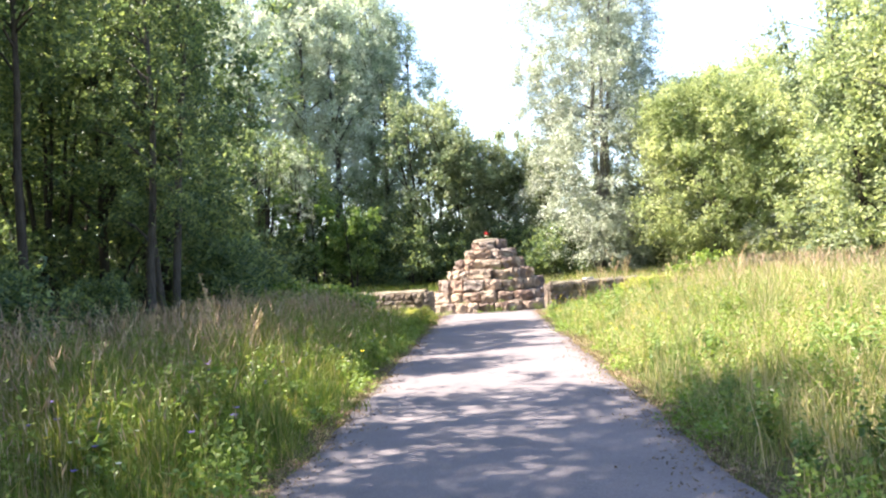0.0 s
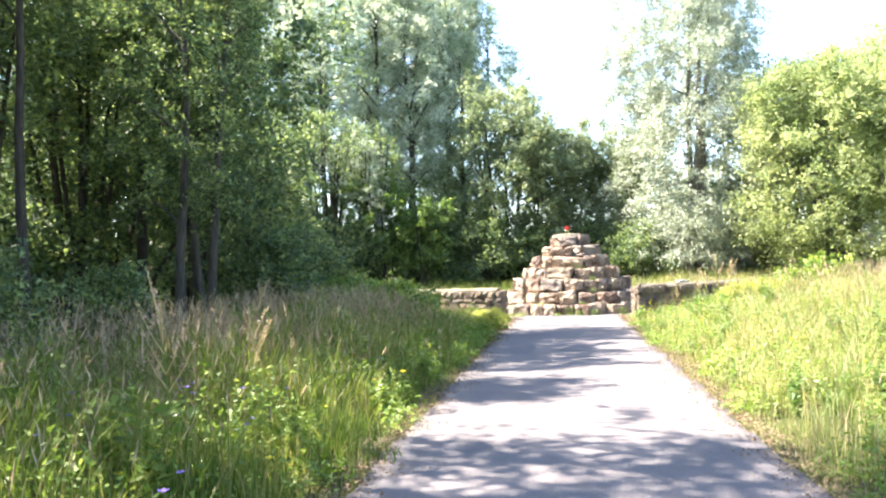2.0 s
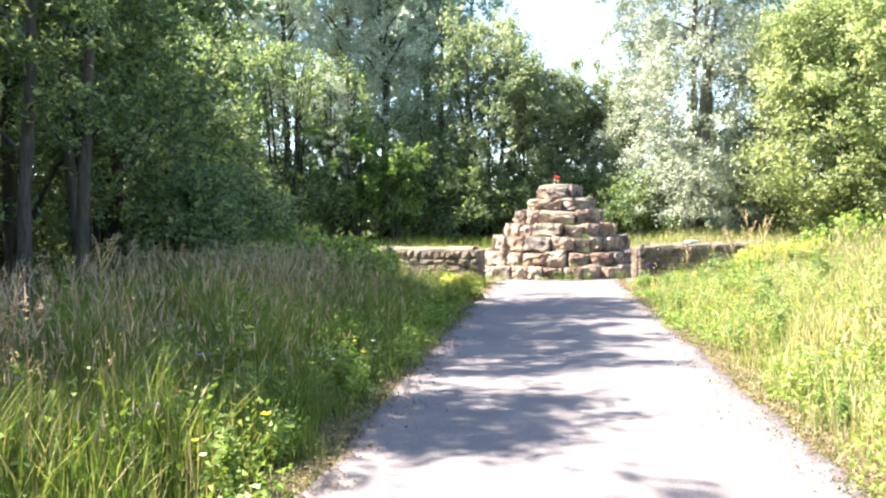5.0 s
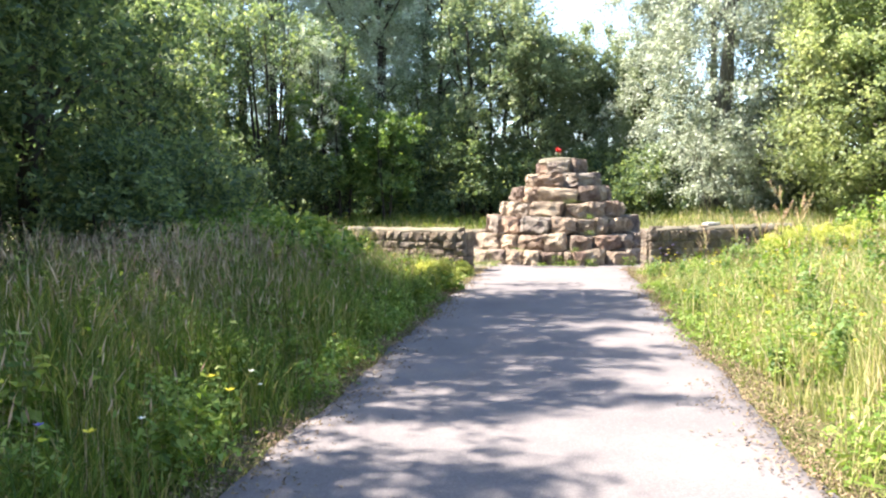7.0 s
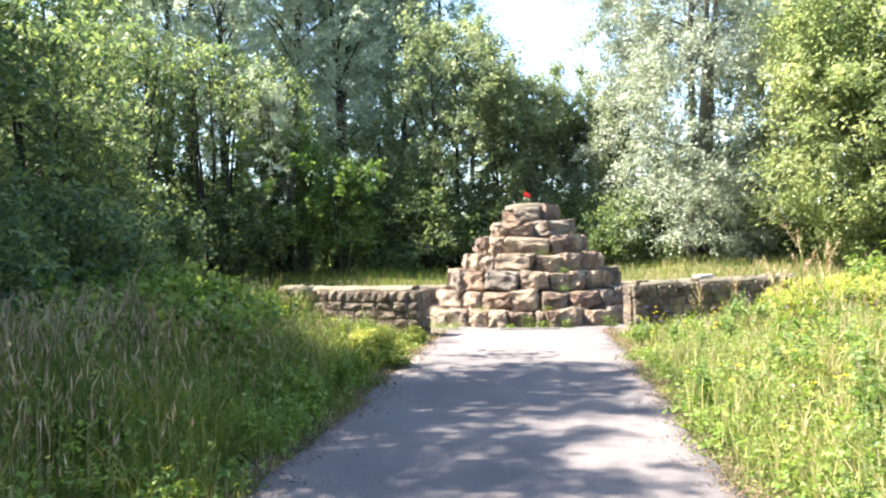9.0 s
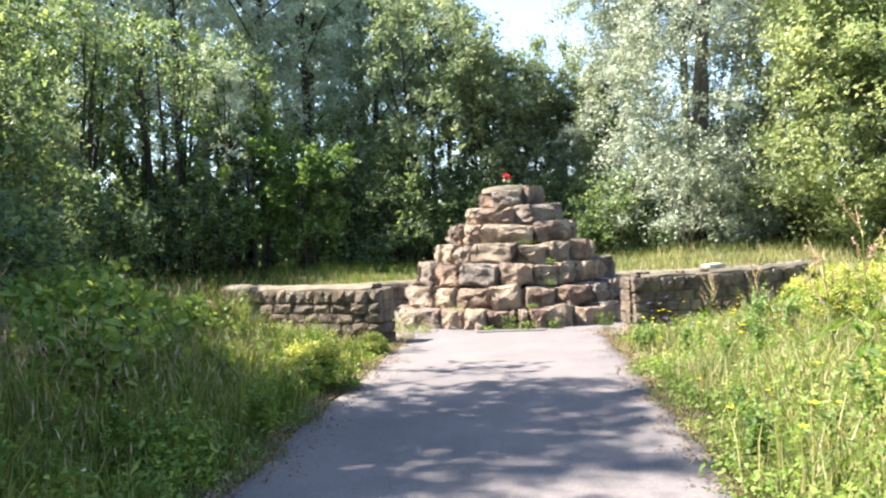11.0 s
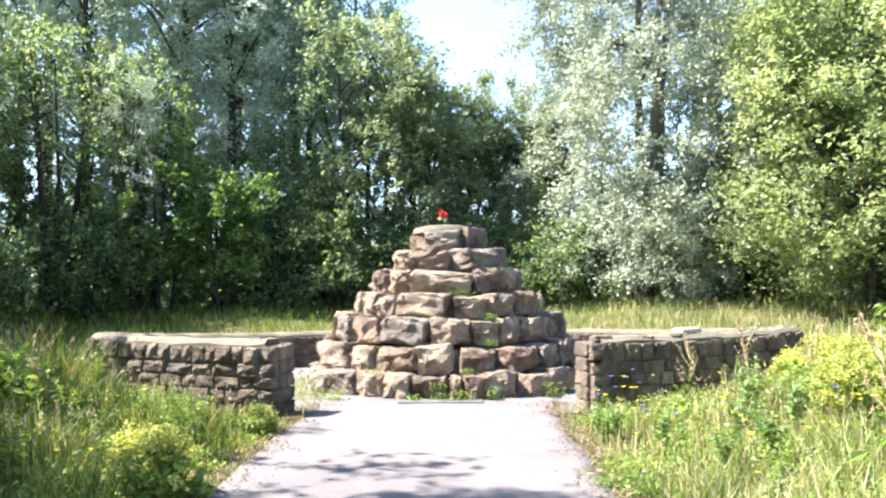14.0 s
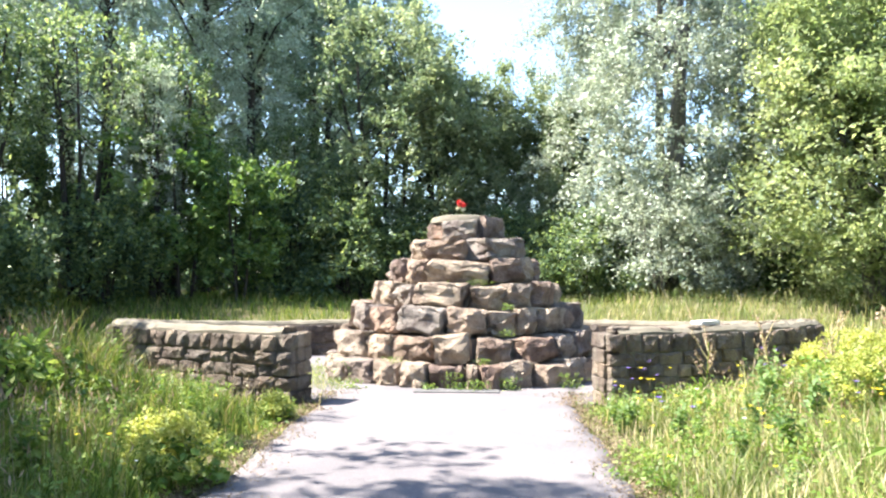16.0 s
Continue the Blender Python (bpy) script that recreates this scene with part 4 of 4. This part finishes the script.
x, y = scatter(rng, 46, 1.9, 4.2, 22, 25, lambda x, y: outside(x, y) * (smooth_noise(x, y, 43, 1.5) > 0.1))
blossoms(rng, x, y, rng.uniform(0.35, 0.6, len(x)), 0.03, 6, PURPLE, "purple_flowers", "violet-blue cranesbill flowers near the wall")
x, y = scatter(rng, 160, -5, 6, 2, 25, lambda x, y: outside(x, y) * 0.8)
blossoms(rng, x, y, rng.uniform(0.25, 0.5, len(x)), 0.02, 6, WHITE_PETAL, "white_flowers", "tiny white flowers dotted over the meadow")


def foam_plant(x, y, width, height, seed):
    """A low mound of round leaves under a froth of lime-yellow flowers."""
    rng = np.random.default_rng(seed)
    top = tagged(new("ladys_mantle"), "mound of lime-yellow frothy flowers over round leaves", "plant", "lime flowering plants")
    top.location = (x, y, float(ground_z(np.array(x), np.array(y))))

    def mound(n, lo, hi):
        a, r = rng.uniform(0, 6.28, n), width * rng.uniform(0, 1, n) ** 0.5
        z = height * np.sqrt(np.maximum(1 - (r / width / 1.05) ** 2, 0)) * rng.uniform(lo, hi, n)
        return np.stack([r * np.cos(a), r * np.sin(a), z + 0.02], 1)

    part("foliage", mesh_of("foliage", *leaves(rng, mound(int(900 * width), 0.2, 0.85), 0.07, 1.0, 1.1), WEED), top)
    c = mound(int(60 * width) + 14, 0.8, 1.1)
    k = rng.integers(0, len(c), int(8000 * width))
    part("flower_froth", mesh_of("flower_froth", *leaves(rng, c[k] + rng.normal(0, 0.035, (len(k), 3)), 0.024, 0.3, 1.2), LIME), top, "frothy lime-yellow flowers")


for n, (x, y, w, h) in enumerate([(-1.7, 21.25, 0.32, 0.5), (-2.0, 21.6, 0.28, 0.46), (4.7, 24.6, 0.7, 0.6), (5.5, 24.7, 0.6, 0.62), (4.3, 23.3, 0.45, 0.66), (5.0, 23.4, 0.5, 0.7), (5.7, 23.7, 0.5, 0.7), (-1.72, 23.9, 0.2, 0.25)]):
    foam_plant(x, y, w, h, 500 + n)


def tall_weed(x, y, height, seed):
    """A tall branching stalk with narrow leaves and brownish seed spikes."""
    rng = np.random.default_rng(seed)
    top = tagged(new("dock_plant"), "tall branching dock stalk gone to brown seed", "plant", "tall weeds in the meadow")
    top.location = (x, y, float(ground_z(np.array(x), np.array(y))) - 0.02)
    z = np.linspace(0, height, 7)
    lean = rng.normal(0, 0.06, 2)
    stalk = np.stack([lean[0] * z + 0.02 * np.sin(z * 4), lean[1] * z, z, 0.011 * (1 - 0.7 * z / height)], 1)
    part("stalk", mesh_of("stalk", *tubes([stalk], 5), WEED, smooth=True), top)
    spikes = []
    for b in range(8):
        zz = height * rng.uniform(0.45, 0.92)
        p = np.array([np.interp(zz, z, stalk[:, 0]), np.interp(zz, z, stalk[:, 1]), zz])
        a = rng.uniform(0, 6.28)
        tip = p + np.array([math.cos(a) * 0.16, math.sin(a) * 0.16, 0.28]) * rng.uniform(0.7, 1.2)
        part("side_stem", mesh_of("side_stem", *tubes([[(*p, 0.006), (*((p + tip) / 2 + [0, 0, -0.02]), 0.004), (*tip, 0.002)]], 4), GRASS_DRY), top)
        f = rng.uniform(0.35, 1.0, (26, 1))
        spikes.append(p + (tip - p) * f + rng.normal(0, 0.012, (26, 3)))
    tagged(part("seed_head", mesh_of("seed_head", *leaves(rng, np.concatenate(spikes), 0.016, 0.1, 1.3), SEED), top, "brown seed head"), kind="stuff")
    low = np.stack([rng.normal(0, 0.1, 40), rng.normal(0, 0.1, 40), rng.uniform(0.05, height * 0.5, 40)], 1)
    tagged(part("foliage", mesh_of("foliage", *leaves(rng, low, 0.05, 0.3, 2.6), WEED), top), kind="stuff")


for n, (x, y, h) in enumerate([(3.3, 20.0, 1.5), (3.55, 20.2, 1.35), (3.15, 20.4, 1.15), (4.6, 19.3, 1.2), (-2.36, 6.8, 1.4), (-2.9, 9.3, 1.15), (4.3, 16.2, 1.25), (3.9, 12.4, 1.2), (-4.2, 12.6, 1.3), (-6.1, 25.2, 1.35), (-4.6, 20.2, 1.3), (-3.3, 15.4, 1.1), (3.6, 24.0, 0.9), (4.3, 24.1, 0.85), (5.4, 13.0, 1.1), (6.2, 15.5, 1.1), (-3.6, 23.0, 0.7), (-4.6, 24.2, 0.75), (5.2, 16.4, 1.0), (2.9, 24.2, 0.8)]):
    tall_weed(x, y, h, 700 + n)



def herb(seed, leaf, label):
    """An upright herb: a few stems with leaves in pairs, smaller towards the top."""
    rng = np.random.default_rng(seed)
    top = tagged(new("meadow_herb"), label, "plant", "leafy herbs in the meadow")
    at, big = [], []
    for s in range(rng.integers(4, 8)):
        a, tall = rng.uniform(0, 6.28), rng.uniform(0.55, 0.95)
        z = np.linspace(0, tall, 6)
        reach = rng.uniform(0.05, 0.28)
        stem = np.stack([math.cos(a) * reach * (z / tall) ** 1.5, math.sin(a) * reach * (z / tall) ** 1.5, z, 0.006 * (1.1 - z / tall)], 1)
        part("stem", mesh_of("stem", *tubes([stem], 4), LEAF_WILD, smooth=True), top)
        for u in np.linspace(0.12, 1.0, 14):
            p = np.array([np.interp(u * tall, z, stem[:, q]) for q in range(3)])
            for side in (0, math.pi):
                b = u * 14 + side + rng.normal(0, 0.3)
                at.append(p + np.array([math.cos(b), math.sin(b), 0.1]) * 0.07 * (1.3 - u))
                big.append(1.35 - u)
    at, big = np.array(at), np.array(big)
    for lo, hi in ((0.0, 0.6), (0.6, 2.0)):
        ok = (big >= lo) & (big < hi)
        tagged(part("foliage", mesh_of("foliage", *leaves(rng, at[ok], 0.036 if lo == 0 else 0.058, 0.8, 1.9), leaf), top), kind="stuff")
    return top


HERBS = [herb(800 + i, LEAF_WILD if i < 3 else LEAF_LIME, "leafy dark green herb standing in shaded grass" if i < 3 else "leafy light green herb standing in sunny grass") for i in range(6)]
hx = np.concatenate([-1.75 - 3.6 * rng.uniform(0, 1, 110) ** 1.4, 1.85 + 4.0 * rng.uniform(0, 1, 110) ** 1.4])
hy = rng.uniform(2.6, 25.0, 220)
hz = ground_z(hx, hy) - 0.02
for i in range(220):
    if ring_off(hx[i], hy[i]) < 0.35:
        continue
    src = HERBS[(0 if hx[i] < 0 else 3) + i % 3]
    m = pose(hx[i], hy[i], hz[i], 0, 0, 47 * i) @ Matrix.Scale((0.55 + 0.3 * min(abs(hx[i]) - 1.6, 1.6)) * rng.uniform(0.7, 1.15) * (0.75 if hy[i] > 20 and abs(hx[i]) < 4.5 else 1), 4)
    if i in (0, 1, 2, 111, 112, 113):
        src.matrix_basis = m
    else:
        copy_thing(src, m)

n = 8000
y = rng.uniform(0.8, 26, n)
side = np.where(rng.uniform(0, 1, n) < 0.5, -1.0, 1.0)
x = edge(y, side) + side * np.abs(rng.normal(0.06, 0.1, n) + 0.14 * smooth_noise(side * 9, y, 61, 0.8))
blades(rng, x, y, rng.uniform(0.03, 0.13, n), rng.uniform(0.004, 0.008, n) * (1 + y / 25), GRASS_SUN_TONE, "edge_grass", "short thin grass creeping over the path's edges", 0.7)

x, y = scatter(rng, 2600, -2.9, -1.45, 26.2, 29.0, lambda x, y: (np.hypot(x - CAIRN[0], y - CAIRN[1]) > 2.36) * (np.hypot(x - CAIRN[0], y - CAIRN[1]) < 3.1) * 1.0)
blades(rng, x, y, rng.uniform(0.04, 0.2, len(x)), rng.uniform(0.006, 0.012, len(x)), GRASS_SUN_TONE, "edge_grass", "short yellowish grass round the cairn's foot", 0.6)

# dead leaves and straw along the path's edges
n = 34000
y = rng.uniform(1, 26, n)
side = np.where(rng.uniform(0, 1, n) < 0.5, -1.0, 1.0)
x = edge(y, side) - side * np.abs(rng.normal(-0.02, 0.17, n)) * np.where(rng.uniform(0, 1, n) < 0.72, -1.0, 0.75 + 0.5 * smooth_noise(side * 5, y, 63, 0.7))
LITTER = leaf_material("dead_leaf", [(0.0, (0.08, 0.055, 0.038)), (0.5, (0.17, 0.12, 0.08)), (1.0, (0.32, 0.24, 0.16))], 0.2, 0.8, 1.5)
v, f = leaves(rng, np.stack([x, y, 0.008 + 0.014 * rng.uniform(0, 1, n)], 1), 0.014, 2.0, 2.2)
tagged(new("leaf_litter", mesh_of("leaf_litter", v, f, LITTER)), "brown dead leaves and straw along the path edges", "litter", kind="stuff")

# ---- things on the cairn and the walls ----
posy = tagged(new("flower_posy"), "small posy of red and white flowers on the cairn top", "flowers")
posy.location = (CAIRN[0] - 0.06, CAIRN[1] - 0.2, 2.6)
rngp = np.random.default_rng(77)
for nm, mat, c, r, cnt in (("red_bloom", RED_PETAL, (-0.02, 0, 0.17), 0.055, 120), ("red_bloom", RED_PETAL, (0.04, -0.02, 0.13), 0.045, 90), ("white_bloom", WHITE_PETAL, (0.03, -0.03, 0.05), 0.035, 60), ("white_bloom", WHITE_PETAL, (-0.06, -0.02, 0.08), 0.025, 40)):
    d = rngp.normal(size=(cnt, 3))
    d /= np.linalg.norm(d, axis=1)[:, None]
    part(nm, mesh_of(nm, *leaves(rngp, np.array(c) + d * r * rngp.uniform(0.3, 1, (cnt, 1)), 0.028, 0.2, 1.2), mat), posy)
stems = [[(0, 0, -0.02, 0.006), (c[0] * 0.5, c[1], c[2] * 0.6, 0.005), (*c, 0.004)] for c in ((-0.02, 0, 0.17), (0.04, -0.02, 0.13))]
part("stems", mesh_of("stems", *tubes(stems, 5), WEED), posy)


def slab(name, label, centre, size, turn, material, seed):
    bm = bmesh.new()
    bmesh.ops.create_cube(bm, size=1.0)
    bmesh.ops.scale(bm, vec=size, verts=bm.verts[:])
    bmesh.ops.bevel(bm, geom=bm.edges[:], offset=min(size) * 0.2, segments=2, affect="EDGES")
    for v in bm.verts:
        v.co += 0.012 * noise.noise_vector(v.co * 4 + Vector((seed, 0, 0)))
    me = bpy.data.meshes.new(name)
    bm.to_mesh(me)
    bm.free()
    me.materials.append(material)
    ob = tagged(new(name, me), label, "stone slab")
    ob.matrix_basis = pose(*centre, 0, 0, turn)


slab("stone_slab", "pale flat slab resting on the wall top", (*ring_at(0.63, 0.26)[:2], ring_top(0.63) + 0.075), (0.34, 0.2, 0.06), 30, PALE_SLAB, 3)
slab("stone_slab", "worn grey slab set at the foot of the cairn", (0.18, 26.0, -0.002), (1.15, 0.26, 0.05), 0, GREY_SLAB, 9)

# weeds at the cairn's foot and in its joints
foot = [(-1.9, 26.95, 0.25, 0.35), (-1.3, 26.35, 0.12, 0.14), (0.15, 26.15, 0.12, 0.26), (0.45, 26.1, 0.12, 0.14), (0.9, 26.2, 0.09, 0.17), (-0.2, 26.15, 0.08, 0.1), (1.75, 26.5, 0.12, 0.2)]
rngw = np.random.default_rng(55)
for cx, cy, w, h in foot:
    pts = np.stack([rngw.normal(0, w * 0.75, 110), rngw.normal(-0.03, 0.05, 110), h * rngw.uniform(0.05, 1.0, 110) ** 1.6], 1)
    weed = tagged(new("weed_tuft"), "small green weed tuft rooted at the cairn's foot", "plant", "weeds on the cairn")
    weed.location = (cx, cy, 0)
    part("foliage", mesh_of("foliage", *leaves(rngw, pts, 0.018, 0.1, 3.4), LEAF_WILD), weed)
for dx, r, cz, w in [(0.2, 1.32, 1.44, 0.14), (0.62, 1.97, 0.72, 0.06), (0.66, 1.66, 1.08, 0.05), (-1.0, 2.2, 0.34, 0.1), (-1.5, 1.9, 0.36, 0.12), (0.3, 2.2, 0.34, 0.06)]:
    cx, cy = CAIRN[0] + dx, CAIRN[1] - math.sqrt(r * r - dx * dx)
    pts = np.stack([rngw.normal(0, w, 90), rngw.normal(-0.02, 0.03, 90), rngw.uniform(-0.02, 0.07, 90)], 1)
    weed = tagged(new("moss_tuft"), "yellow-green moss and grass in a joint", "plant", "weeds on the cairn")
    weed.location = (cx, cy, cz)
    part("foliage", mesh_of("foliage", *leaves(rngw, pts, 0.014, 0.2, 2.6), LEAF_WILD), weed)

# far woods that close the view behind the trees
rngf = np.random.default_rng(91)
n = 40000
a = rngf.uniform(0, 2 * math.pi, n)
r = rngf.uniform(34, 52, n)
fx, fy = r * np.sin(a), 22 + r * np.cos(a)
tall = 4.6 + 1.2 * np.sin(a * 9) + 0.8 * np.sin(a * 23 + 1) - 2.2 * np.exp(-((a - 0.02) / 0.12) ** 2)
fz = tall * rngf.uniform(0, 1, n) ** 0.8
ok = (fy > 44) | (np.abs(fx) > 17) | (fy < -10)
tagged(new("far_wood", mesh_of("far_wood", *leaves(rngf, np.stack([fx, fy, fz], 1)[ok], 0.6, 0.1, 1.3), LEAF_DARK)), "distant dark green woodland behind the nearer trees", "wood", kind="stuff")
